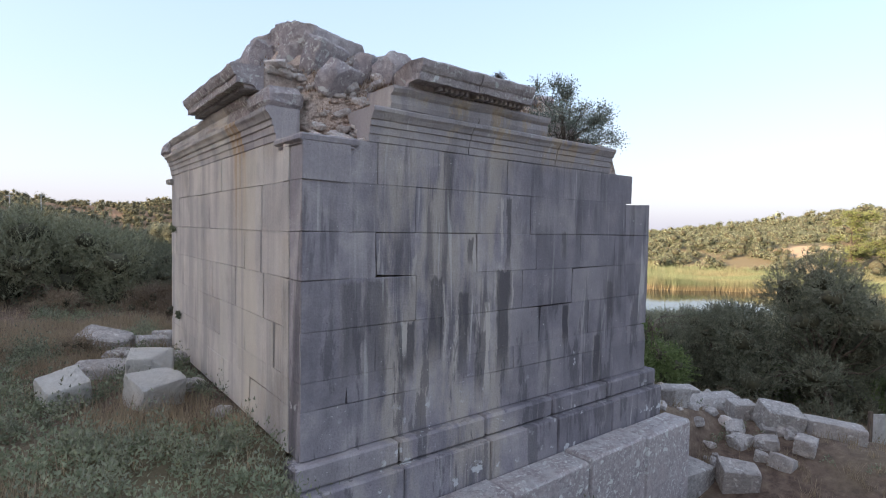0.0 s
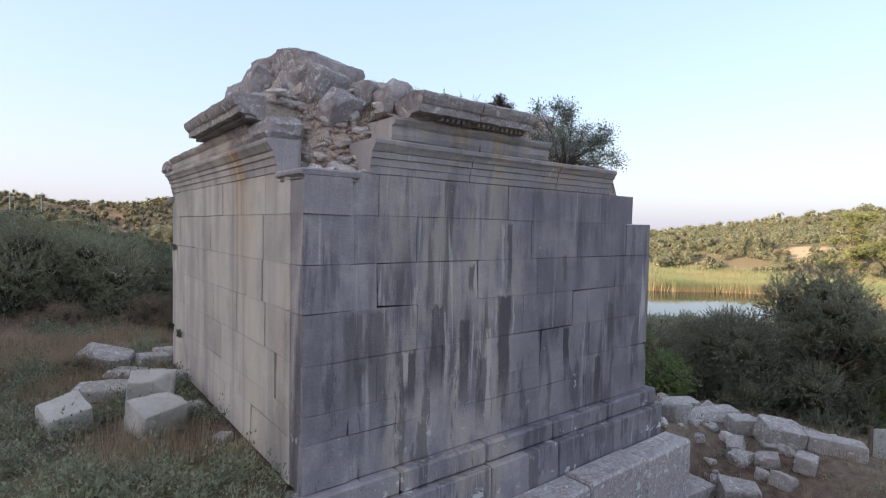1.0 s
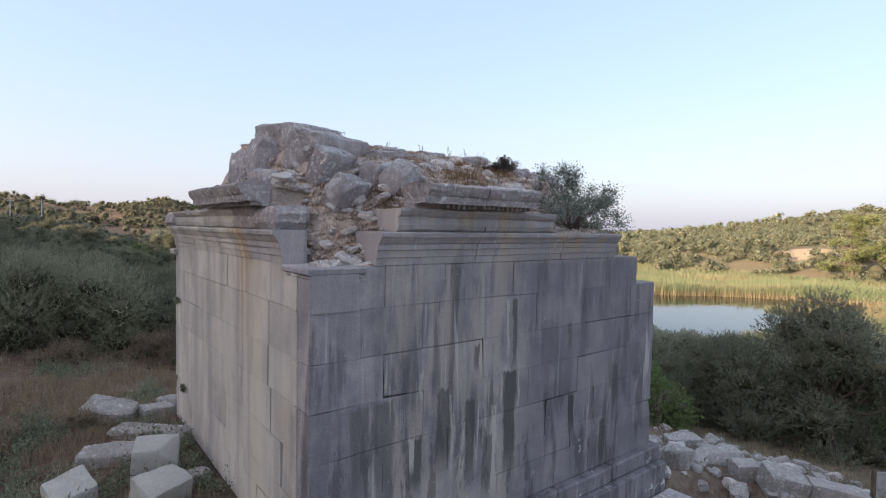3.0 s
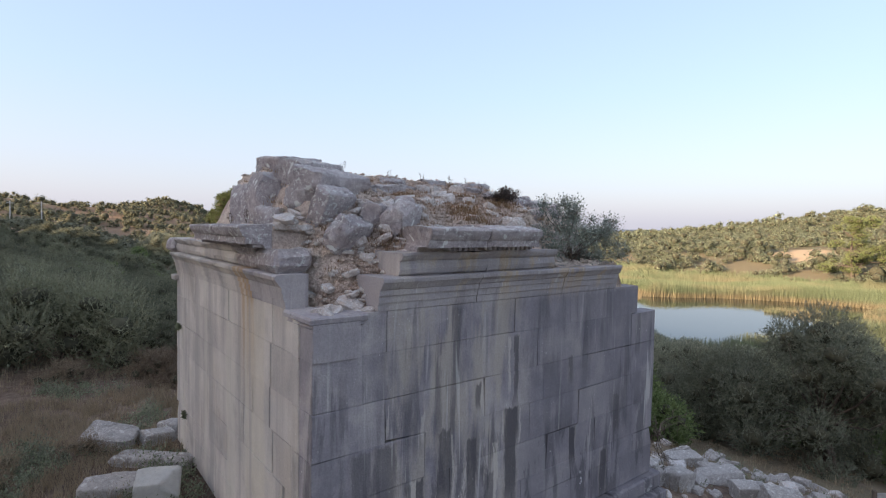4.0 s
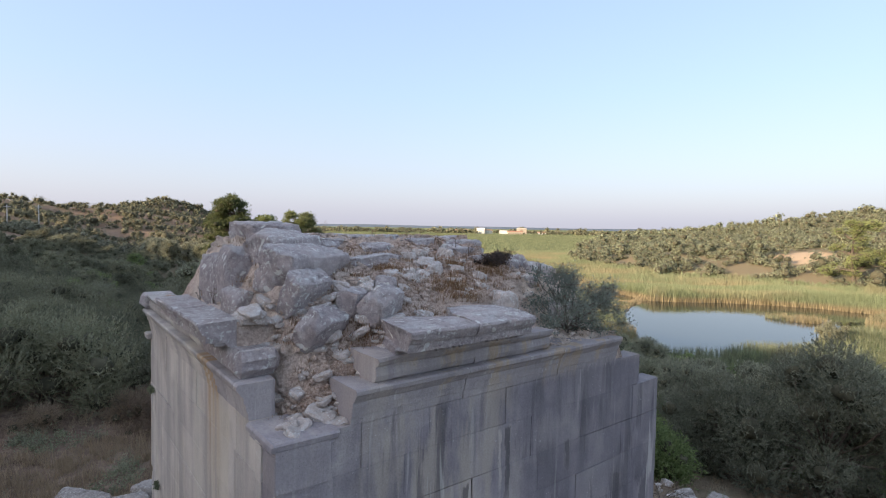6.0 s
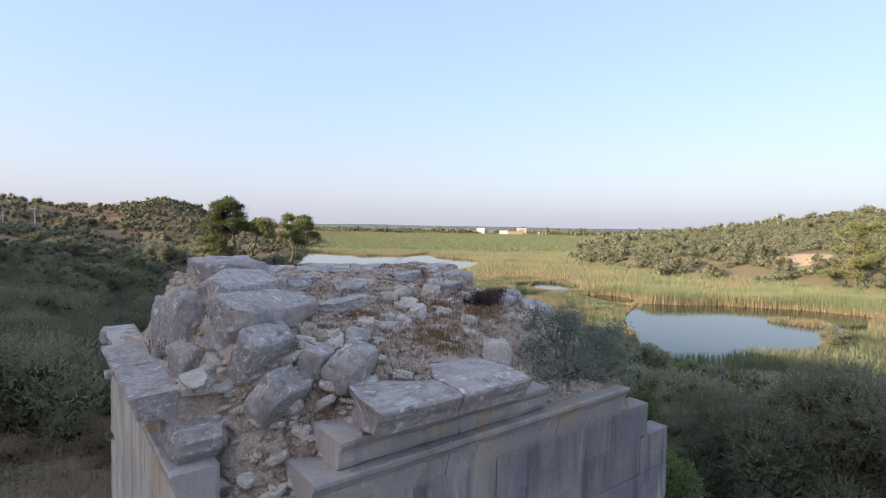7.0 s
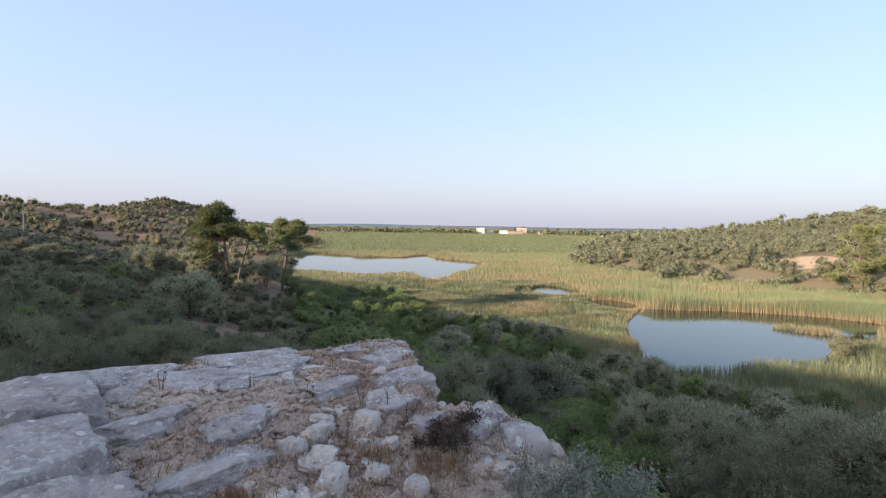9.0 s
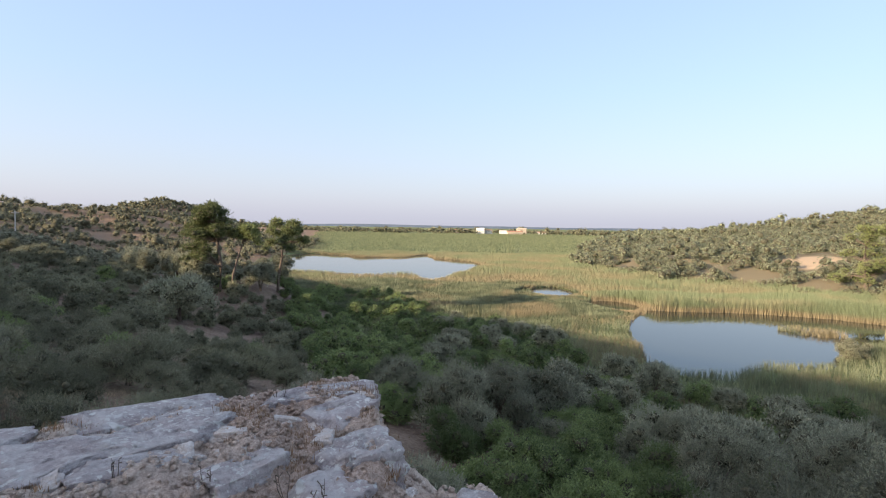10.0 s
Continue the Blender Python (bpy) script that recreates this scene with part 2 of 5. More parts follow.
def rock(name, a, bcol, lichen=0.5, size=1.0, rough_col=0.6):
    """Eroded stone: mottled crust, shade painted into hollows and cracks, white lichen in colonies."""
    m, nt, b = start(name, 0.92)
    p = where(nt)
    base = ramp_node(nt, ((0.40, a), (0.50, tuple(0.5 * (x + y) for x, y in zip(a, bcol))), (0.60, bcol)))
    nt.links.new(mixed(nt, 0.5, noise_node(nt, p, 2.4 / size, 10, 0.72), noise_node(nt, p, 13 / size, 8, 0.75)), base.inputs[0])
    c = mixed(nt, times(nt, object_random(nt), 0.35), base.outputs[0], bcol)
    big = noise_node(nt, p, 1.1 / size, 5, 0.6)
    spots = noise_node(nt, p, 19 / size, 4, 0.6)
    crust = noise_node(nt, p, 6.5 / size, 9, 0.78)
    c = mixed(nt, times(nt, span(nt, crust, 0.52, 0.57), 0.55 * rough_col), c, tuple(min(0.74, 1.3 * q) for q in bcol))
    fine = noise_node(nt, p, 45 / size, 6, 0.8)
    c = mixed(nt, times(nt, span(nt, fine, 0.47, 0.36), 0.5 * rough_col), c, tuple(0.45 * q for q in a))
    # hollows, and the cracks below, get their shade as darker colour
    hollow = span(nt, noise_node(nt, p, 9 / size, 8, 0.75), 0.56, 0.68)
    c = mixed(nt, times(nt, hollow, 0.7 * rough_col), c, tuple(0.5 * q for q in a))
    vor = nt.nodes.new("ShaderNodeTexVoronoi")
    vor.feature = "DISTANCE_TO_EDGE"
    vor.inputs["Scale"].default_value = 1.7 / size
    warp = nt.nodes.new("ShaderNodeMix")
    warp.data_type = "VECTOR"
    warp.inputs[0].default_value = 0.35
    nz = nt.nodes.new("ShaderNodeTexNoise")
    nz.inputs["Scale"].default_value, nz.inputs["Detail"].default_value = 3.0 / size, 6
    nt.links.new(p, nz.inputs["Vector"])
    nt.links.new(p, warp.inputs[4])
    nt.links.new(nz.outputs["Color"], warp.inputs[5])
    nt.links.new(warp.outputs[1], vor.inputs["Vector"])
    c = mixed(nt, times(nt, span(nt, vor.outputs["Distance"], 0.014, 0.0), 0.3 * rough_col), c, tuple(0.5 * q for q in a))
    dots = nt.nodes.new("ShaderNodeTexVoronoi")
    dots.inputs["Scale"].default_value = 8.5 / size
    nt.links.new(warp.outputs[1], dots.inputs["Vector"])
    c = mixed(nt, times(nt, times(nt, span(nt, dots.outputs["Distance"], 0.27, 0.20), span(nt, axis_of(nt, dots.outputs["Color"], 0), 0.50, 0.54)), lichen), c, (0.85, 0.84, 0.81))
    c = mixed(nt, times(nt, times(nt, span(nt, spots, 0.57, 0.60), span(nt, big, 0.42, 0.53)), lichen), c, (0.76, 0.75, 0.72))
    # paler patches of lichen on upward faces, painting in their stronger light
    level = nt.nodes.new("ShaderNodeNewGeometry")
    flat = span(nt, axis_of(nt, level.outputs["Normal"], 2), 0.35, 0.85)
    lit_film = span(nt, noise_node(nt, p, 3.4 / size, 9, 0.74), 0.44, 0.58)
    c = mixed(nt, times(nt, times(nt, flat, lit_film), 0.5 * lichen), c, tuple(min(0.72, 1.28 * q) for q in bcol))
    nt.links.new(c, b.inputs["Base Color"])
    h = mixed(nt, 0.5, noise_node(nt, p, 26 / size, 8, 0.75), crust)
    h = mixed(nt, times(nt, hollow, 0.7), h, (0.0, 0.0, 0.0))
    relief(nt, b, h, 0.07 * size, 1.0)
    return m


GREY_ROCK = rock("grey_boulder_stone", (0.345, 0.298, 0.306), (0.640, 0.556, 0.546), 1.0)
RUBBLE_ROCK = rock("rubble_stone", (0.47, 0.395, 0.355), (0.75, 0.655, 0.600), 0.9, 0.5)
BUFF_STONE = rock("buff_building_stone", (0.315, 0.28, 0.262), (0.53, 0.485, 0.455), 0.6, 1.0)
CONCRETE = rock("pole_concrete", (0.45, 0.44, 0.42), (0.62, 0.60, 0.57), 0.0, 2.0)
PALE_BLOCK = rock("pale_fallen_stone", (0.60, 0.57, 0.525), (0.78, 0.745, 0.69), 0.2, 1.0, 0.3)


def earth(name, cols, grain_scale=9.0):
    m, nt, b = start(name, 0.97)
    p = where(nt)
    r = ramp_node(nt, cols)
    nt.links.new(mixed(nt, 0.5, noise_node(nt, p, 0.35, 8, 0.65), noise_node(nt, p, grain_scale, 8, 0.7)), r.inputs[0])
    nt.links.new(r.outputs[0], b.inputs["Base Color"])
    relief(nt, b, noise_node(nt, p, grain_scale * 1.6, 8, 0.75), 0.06, 0.9)
    return m


MORTAR = earth("rubble_mortar_and_dirt", ((0.40, (0.40, 0.280, 0.222)), (0.49, (0.66, 0.515, 0.430)), (0.58, (0.86, 0.735, 0.645))), 34.0)


def leaves(name, dark, light, yellow=0.0, glow=0.3, single=True, dry=None):
    m, nt, b = start(name, 0.6)
    r = ramp_node(nt, ((0.0, dark), (1.0, light)))
    nt.links.new(island_random(nt), r.inputs[0])
    p = where(nt)
    c = mixed(nt, times(nt, span(nt, noise_node(nt, p, 0.25, 3), 0.45, 0.65), 0.4 + yellow), r.outputs[0], tuple(1.2 * q for q in light))
    rf = object_random(nt)
    if single:
        c = mixed(nt, times(nt, span(nt, rf, 0.5, 0.0), 0.6), c, tuple(0.85 * q for q in dark))
        c = mixed(nt, times(nt, span(nt, rf, 0.6, 1.0), 0.35), c, (1.15 * light[0], 1.15 * light[1], 1.05 * light[2]))
    else:
        c = mixed(nt, times(nt, span(nt, noise_node(nt, p, 0.16, 3), 0.55, 0.40), 0.75), c, tuple(0.75 * q for q in dark))
    if dry:
        c = mixed(nt, times(nt, span(nt, noise_node(nt, p, 0.05, 6, 0.65), 0.50, 0.60), 0.75), c, dry)
        c = mixed(nt, times(nt, span(nt, noise_node(nt, p, 0.11, 6, 0.7), 0.48, 0.40), 0.6), c, tuple(0.8 * q for q in dark))
    nt.links.new(c, b.inputs["Base Color"])
    tl = nt.nodes.new("ShaderNodeBsdfTranslucent")
    mx = nt.nodes.new("ShaderNodeMixShader")
    mx.inputs[0].default_value = glow
    nt.links.new(c, tl.inputs[0])
    nt.links.new(b.outputs[0], mx.inputs[1])
    nt.links.new(tl.outputs[0], mx.inputs[2])
    nt.links.new(mx.outputs[0], nt.nodes["Material Output"].inputs[0])
    return m


OLIVE = leaves("olive_leaves", (0.115, 0.122, 0.084), (0.380, 0.386, 0.280))
BROAD = leaves("dark_green_leaves", (0.070, 0.102, 0.043), (0.245, 0.312, 0.128))
SCRUB = leaves("grey_scrub_leaves", (0.100, 0.104, 0.066), (0.275, 0.276, 0.188))
PINE_N = leaves("pine_needles", (0.078, 0.098, 0.040), (0.245, 0.275, 0.115), 0.1)
WOOD_L = leaves("hillside_leaves", (0.118, 0.138, 0.084), (0.305, 0.330, 0.212), 0.0, 0.15, False)
GROVE_L = leaves("grove_leaves", (0.098, 0.106, 0.062), (0.275, 0.272, 0.168), 0.0, 0.15, False)
CAPER = leaves("blue_green_leaves", (0.150, 0.178, 0.150), (0.400, 0.440, 0.370))
BRUSH = leaves("dark_dry_brush", (0.035, 0.030, 0.028), (0.130, 0.095, 0.080))
DRY = leaves("dry_grass_blades", (0.22, 0.125, 0.065), (0.43, 0.28, 0.165))
STRAW = leaves("dry_ground_blades", (0.150, 0.105, 0.076), (0.390, 0.305, 0.215))
HERB = leaves("green_herb_leaves", (0.135, 0.160, 0.100), (0.345, 0.370, 0.245))

bark_m, bark_t, bark_b = start("bark", 0.95)
bk = ramp_node(bark_t, ((0.35, (0.075, 0.055, 0.042)), (0.7, (0.22, 0.175, 0.14))))
bark_t.links.new(noise_node(bark_t, where(bark_t, (4, 4, 1.0)), 2.0, 7, 0.7), bk.inputs[0])
bark_t.links.new(bk.outputs[0], bark_b.inputs["Base Color"])
relief(bark_t, bark_b, noise_node(bark_t, where(bark_t, (6, 6, 1.2)), 3.0, 6), 0.05)
BARK = bark_m

# old wood and dry inner leaves of a crown, its inner shade painted in
inner_m, inner_t, inner_b = start("shaded_twigs", 0.95)
tk = ramp_node(inner_t, ((0.35, (0.050, 0.048, 0.032)), (0.65, (0.115, 0.108, 0.070))))
inner_t.links.new(noise_node(inner_t, where(inner_t), 3.0, 6, 0.7), tk.inputs[0])
inner_t.links.new(tk.outputs[0], inner_b.inputs["Base Color"])
SHADED_TWIGS = inner_m

# Reeds: straw at the foot, green above, with drier patches.
reed_m, reed_t, reed_b = start("reed_blades", 0.7)
rp = where(reed_t)
gold = ramp_node(reed_t, ((0.0, (0.205, 0.162, 0.095)), (1.0, (0.34, 0.280, 0.175))))
green = ramp_node(reed_t, ((0.0, (0.118, 0.150, 0.076)), (1.0, (0.230, 0.266, 0.150))))
rr = island_random(reed_t)
reed_t.links.new(rr, gold.inputs[0])
reed_t.links.new(rr, green.inputs[0])
up = span(reed_t, axis_of(reed_t, rp, 2), -13.1, -11.9)
dryness = span(reed_t, noise_node(reed_t, where(reed_t, (1, 1, 0)), 0.055, 6, 0.68), 0.47, 0.58)
wet = mixed(reed_t, up, gold.outputs[0], green.outputs[0])
reed_t.links.new(mixed(reed_t, times(reed_t, dryness, 0.42), wet, gold.outputs[0]), reed_b.inputs["Base Color"])
REED = reed_m

SEDGE = leaves("sedge_blades", (0.112, 0.132, 0.075), (0.262, 0.284, 0.172), 0.0, 0.2, False, (0.285, 0.225, 0.135))

MARSH = leaves("marsh_blades", (0.100, 0.122, 0.064), (0.235, 0.264, 0.148), 0.0, 0.2, False)

# Ground: dry red-brown soil with litter; paler bare patches; green marsh far out.
soil_m, soil_t, soil_b = start("dry_soil_and_marsh", 0.97)
sp = where(soil_t)
soil = ramp_node(soil_t, ((0.40, (0.10, 0.068, 0.053)), (0.5, (0.195, 0.136, 0.102)), (0.60, (0.30, 0.228, 0.170))))
soil_t.links.new(mixed(soil_t, 0.5, noise_node(soil_t, sp, 0.22, 8, 0.65), noise_node(soil_t, sp, 5.0, 8, 0.7)), soil.inputs[0])
marsh = ramp_node(soil_t, ((0.30, (0.090, 0.115, 0.045)), (0.52, (0.155, 0.185, 0.075)), (0.74, (0.215, 0.220, 0.105))))
soil_t.links.new(mixed(soil_t, 0.4, noise_node(soil_t, sp, 0.012, 7, 0.65), noise_node(soil_t, sp, 0.25, 7, 0.7)), marsh.inputs[0])
low = span(soil_t, axis_of(soil_t, sp, 2), -13.2, -12.2)
dirt = mixed(soil_t, span(soil_t, noise_node(soil_t, sp, 0.06, 4), 0.50, 0.62), soil.outputs[0], (0.20, 0.165, 0.105))
across = soil_t.nodes.new("ShaderNodeVectorMath")
across.operation = "DOT_PRODUCT"
across.inputs[1].default_value = (RV[0], RV[1], 0)
soil_t.links.new(sp, across.inputs[0])
dirt = mixed(soil_t, span(soil_t, across.outputs["Value"], 55, 85), dirt, (0.19, 0.155, 0.095))
gap_at = soil_t.nodes.new("ShaderNodeVectorMath")
gap_at.operation = "DISTANCE"
gap_at.inputs[1].default_value = (123 * RV[0] + 171 * HV[0], 123 * RV[1] + 171 * HV[1], -5.5)
soil_t.links.new(sp, gap_at.inputs[0])
dirt = mixed(soil_t, span(soil_t, gap_at.outputs["Value"], 11, 8), dirt, (0.44, 0.325, 0.215))
dirt = mixed(soil_t, times(soil_t, span(soil_t, across.outputs["Value"], -62, -85), 0.8), dirt, (0.235, 0.150, 0.095))
soil_t.links.new(mixed(soil_t, low, marsh.outputs[0], dirt), soil_b.inputs["Base Color"])
relief(soil_t, soil_b, noise_node(soil_t, sp, 6.0, 8, 0.75), 0.08)
SOIL = soil_m

water_m, water_t, water_b = start("still_water", 0.03)
water_b.inputs["Base Color"].default_value = (0.030, 0.034, 0.026, 1)
water_b.inputs["IOR"].default_value = 1.33
water_b.inputs["Specular IOR Level"].default_value = 0.5
relief(water_t, water_b, noise_node(water_t, where(water_t), 0.8, 3), 0.01, 0.25)
WATER = water_m


# ---- mesh helpers ----
def fast_mesh(name, verts, faces):
    """A mesh from numpy arrays of corners and of triangles or quads."""
    me = bpy.data.meshes.new(name)
    verts, faces = np.asarray(verts, np.float32), np.asarray(faces, np.int32)
    n, k = faces.shape
    me.vertices.add(len(verts))
    me.vertices.foreach_set("co", verts.ravel())
    me.loops.add(n * k)
    me.loops.foreach_set("vertex_index", faces.ravel())
    me.polygons.add(n)
    me.polygons.foreach_set("loop_start", np.arange(0, n * k, k, dtype=np.int32))
    me.update(calc_edges=True)
    return me


def mesh_part(name, me, material, parent=None, label=""):
    if not me.materials:
        me.materials.append(material)
    ob = new(name, me)
    if parent:
        ob.parent = parent
    return tagged(ob, label)


def part(name, bm, material, parent=None, label="", smooth=False):
    me = bpy.data.meshes.new(name)
    if smooth:
        for f in bm.faces:
            f.smooth = True
    bm.to_mesh(me)
    bm.free()
    return mesh_part(name, me, material, parent, label)


def thing(name, label, category, group="", kind="", at=(0, 0, 0)):
    ob = new(name)
    ob.location = at
    ob.empty_display_size = 0.2
    return tagged(ob, label, category, group, kind)


# ---- terrain ----
WATER_Z = -13.5
POND_A = ((46.5, 111.5), (64, 110.5), (82, 105), (88, 97), (72, 82), (55, 68.5), (49, 66), (43, 64), (37, 61), (33, 63), (31, 69), (31.5, 76), (31.5, 81), (35, 88), (41, 98))
POND_B = ((-70, 196), (-88, 240), (-104, 302), (-64, 307), (-42, 281), (-22, 280), (-10, 304), (-7, 314), (-1, 279), (16, 257), (23, 238), (11, 197), (5, 176), (-1, 166), (-7, 180), (-34, 180), (-50, 188))
SHORE_V = (-200, 0, 125, 158, 173, 243, 445, 1000, 1600, 6000)
SHORE_U = (230, 150, 110, 93, 74, 62, 122, 330, 600, 2500)


def inside_depth(u, v, poly):
    """Signed distance to a polygon, positive inside, for numpy arrays."""
    d = np.full(np.shape(u), 1e9)
    odd = np.zeros(np.shape(u), bool)
    for (x0, y0), (x1, y1) in zip(poly, poly[1:] + poly[:1]):
        ex, ey = x1 - x0, y1 - y0
        w = np.clip(((u - x0) * ex + (v - y0) * ey) / (ex * ex + ey * ey), 0, 1)
        d = np.minimum(d, np.hypot(u - x0 - w * ex, v - y0 - w * ey))
        if ey:
            cross = ((y0 > v) != (y1 > v)) & (u < ex * (v - y0) / ey + x0)
            odd ^= cross
    return np.where(odd, d, -d)


def waves(x, y, scale, seed=0):
    """Cheap smooth bumps for numpy arrays, about -1 to 1."""
    rng = np.random.default_rng(seed)
    out = 0
    for k in range(7):
        a, f = rng.uniform(0, 6.28), rng.uniform(0.6, 2.2) / scale
        out = out + np.sin((x * math.cos(a) + y * math.sin(a)) * f + rng.uniform(0, 6.28)) / 3.2
    return out


def soft(x, k):
    """A smooth max(0, x)."""
    return np.where(x > 12 * k, x, k * np.log1p(np.exp(np.minimum(x / k, 30))))


def water_depth(u, v):
    d = np.maximum(inside_depth(u, v, POND_A), inside_depth(u, v, POND_B))
    for cu, cv, ru, rv in ((33, 141, 6, 8), (42, 120, 6, 9)):
        d = np.maximum(d, (1 - np.hypot((u - cu) / ru, (v - cv) / rv)) * min(ru, rv))
    return d + 1.6 * waves(u, v, 7.0, 4)


def height(u, v):
    """Ground level at u, v (numpy arrays)."""
    s = 0.62 * u + 0.56 * v - 3.0
    near = -3.0 - 0.30 * soft(s, 2.0) + 0.35 * waves(u, v, 9.0, 1) * np.clip((np.hypot(u - 0.5, v - 5) - 9) / 12, 0, 1)
    px, py = u * RV[0] + v * HV[0], u * RV[1] + v * HV[1]
    near = near - 1.5 * np.clip((px + 0.4) / 0.8, 0, 1) * np.clip((0.3 - py) / 0.4, 0, 1) * np.clip((10.5 - px) / 3, 0, 1) * np.clip((py + 7.5) / 3, 0, 1)
    near = near + 3.8 * np.exp(-((u + 85) / 52) ** 2 - ((v - 85) / 52) ** 2)
    near = near + 4.6 * np.exp(-((u + 35) / 15) ** 2 - ((v - 104) / 22) ** 2)
    z = -13.3 + soft(near + 13.3, 0.5)
    left = -30 - 0.2 * np.maximum(v - 60, 0) - u
    fade = np.clip((v - 110) / 90, 0, 1) * np.clip((1500 - v) / 500, 0, 1)
    z = z + np.minimum(0.085 * soft(left, 8.0), 8.5) * fade
    z = z + 17.0 * np.exp(-((u + 250) / 78) ** 2 - ((v - 370) / 110) ** 2)
    z = z + 58.0 * np.exp(-((u + 668) / 110) ** 2 - ((v - 1250) / 200) ** 2)
    d = (u - np.interp(v, SHORE_V, SHORE_U)) * 0.8
    right = 11.5 * (1 - np.exp(-soft(d, 3.0) / 34)) * np.clip((v - 20) / 60, 0, 1)
    right = right * np.clip((1800 - v) / 800, 0, 1)
    z = z + right + 27 * np.exp(-((u - 400) / 120) ** 2 - ((v - 400) / 140) ** 2)
    # the ridge behind, whose shadow lies over the slope
    ru, rv = u + 185, v + 5
    along, off = -0.61 * ru + 0.79 * rv, 0.79 * ru + 0.61 * rv
    z = z + (52 - 9 * np.exp(-((along - 4) / 10) ** 2)) * np.exp(-(off / 46) ** 2) * np.clip(1 - np.maximum(along - 80, 0) / 70, 0, 1) * np.clip(1 - np.maximum(-along - 170, 0) / 90, 0, 1)
    rough = np.clip((z + 12.5) / 3, 0, 1) * np.clip((np.hypot(u, v) - 25) / 40, 0, 1)
    z = z + rough * (0.8 * waves(u, v, 14.0, 2) + 1.2 * waves(u, v, 45.0, 3))
    w = water_depth(u, v)
    return np.where(z < -12.0, z - 1.3 * np.clip((w + 0.5) / 2.0, 0, 1), z)


def ground_z(u, v):
    return float(height(np.array([float(u)]), np.array([float(v)]))[0])


def build_ground():
    rings = np.concatenate([np.linspace(0.5, 30, 60), np.geomspace(30.6, 4700, 190)])
    na = 330
    ang = np.linspace(0, 2 * math.pi, na, endpoint=False)
    R2, A2 = np.meshgrid(rings, ang, indexing="ij")
    U, V = R2 * np.sin(A2), R2 * np.cos(A2) + 4.0
    Z = height(U, V)
    X, Y = U * RV[0] + V * HV[0], U * RV[1] + V * HV[1]
    verts = np.stack([X, Y, Z], -1).reshape(-1, 3)
    i, j = np.meshgrid(np.arange(len(rings) - 1), np.arange(na), indexing="ij")
    a, b2 = i * na + j, i * na + (j + 1) % na
    faces = np.stack([a, b2, b2 + na, a + na], -1).reshape(-1, 4)[:, ::-1]
    cx, cy = xy(0, 4)
    verts = np.vstack([verts, [[cx, cy, ground_z(0, 4)]]])
    me = fast_mesh("ground", verts, faces)
    bm = bmesh.new()
    bm.from_mesh(me)
    bm.verts.ensure_lookup_table()
    c = bm.verts[len(verts) - 1]
    for k in range(na):
        bm.faces.new((c, bm.verts[(k + 1) % na], bm.verts[k]))
    for f in bm.faces:
        f.smooth = True
    bm.normal_update()
    bm.to_mesh(me)
    bm.free()
    tagged(mesh_part("ground", me, SOIL), "dry red-brown hillside running down to a green marsh", "ground", kind="structure")


build_ground()
bm = bmesh.new()
ring = [bm.verts.new((*xy(*q), WATER_Z)) for q in ((-140, 50), (-140, 340), (130, 340), (130, 50))]
bm.faces.new(ring)
tagged(part("water", bm, WATER), "still dark water of the marsh ponds mirroring the sky", "water", kind="structure")


# a line of hills on the horizon, distance haze painted in as pale blue
bm = bmesh.new()
row = []
for k in range(81):
    u = -2600 + 65 * k
    top = -14 + 36 * (0.5 + 0.5 * float(waves(np.array([float(u)]), np.array([0.0]), 420.0, 31)[0])) + 2
    row.append([bm.verts.new((*xy(u, 4450 + (0 if z < 0 else 60)), z)) for z in (-40, top)])
for a, b2 in zip(row, row[1:]):
    bm.faces.new((a[0], b2[0], b2[1], a[1]))
hill_m, hill_t, hill_b = start("haze_blue_hills", 1.0)
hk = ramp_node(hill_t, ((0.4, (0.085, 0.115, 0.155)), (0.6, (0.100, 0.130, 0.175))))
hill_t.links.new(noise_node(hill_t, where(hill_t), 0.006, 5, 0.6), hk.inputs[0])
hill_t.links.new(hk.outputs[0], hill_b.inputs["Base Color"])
tagged(part("backdrop", bm, hill_m), "hills along the horizon, pale blue with painted haze", "hills", kind="structure")


# ---- the tomb ----
rnd = random.Random(7)
COURSES = (-3.05, -2.52, -2.2, -1.65, -1.09, -0.56, 0.0, 0.485)
TOMB_X, TOMB_Y = 6.77, 6.65

tomb = thing("temple_tomb", "ruined grey limestone temple tomb with a collapsed rubble vault", "tomb")


def stone_box(lo, hi, wear=0.008, bevel=0.014, seed=0, chip=0.0):
    """A squared block with chipped, uneven edges."""
    r = random.Random(seed)
    bm = bmesh.new()
    bmesh.ops.create_cube(bm, size=1.0)
    lo, hi = Vector(lo), Vector(hi)
    for v in bm.verts:
        v.co = Vector([lo[k] if v.co[k] < 0 else hi[k] for k in range(3)])
    bmesh.ops.bevel(bm, geom=bm.edges[:] + bm.verts[:], offset=bevel, segments=1, affect="EDGES")
    mid = (lo + hi) / 2
    worn = Vector([r.choice((lo[k], hi[k])) for k in range(3)])
    for v in bm.verts:
        if chip and (v.co - worn).length < bevel * 2.5:
            v.co += (mid - worn).normalized() * chip * r.uniform(0.5, 1)
        v.co += Vector([r.uniform(-1, 1) for _ in range(3)]) * wear
    return bm




def box_part(name, lo, hi, material, parent, label="", wear=0.006, bevel=0.012, seed=0, chip=0.0):
    return part(name, stone_box(lo, hi, wear, bevel, seed, chip), material, parent, label)


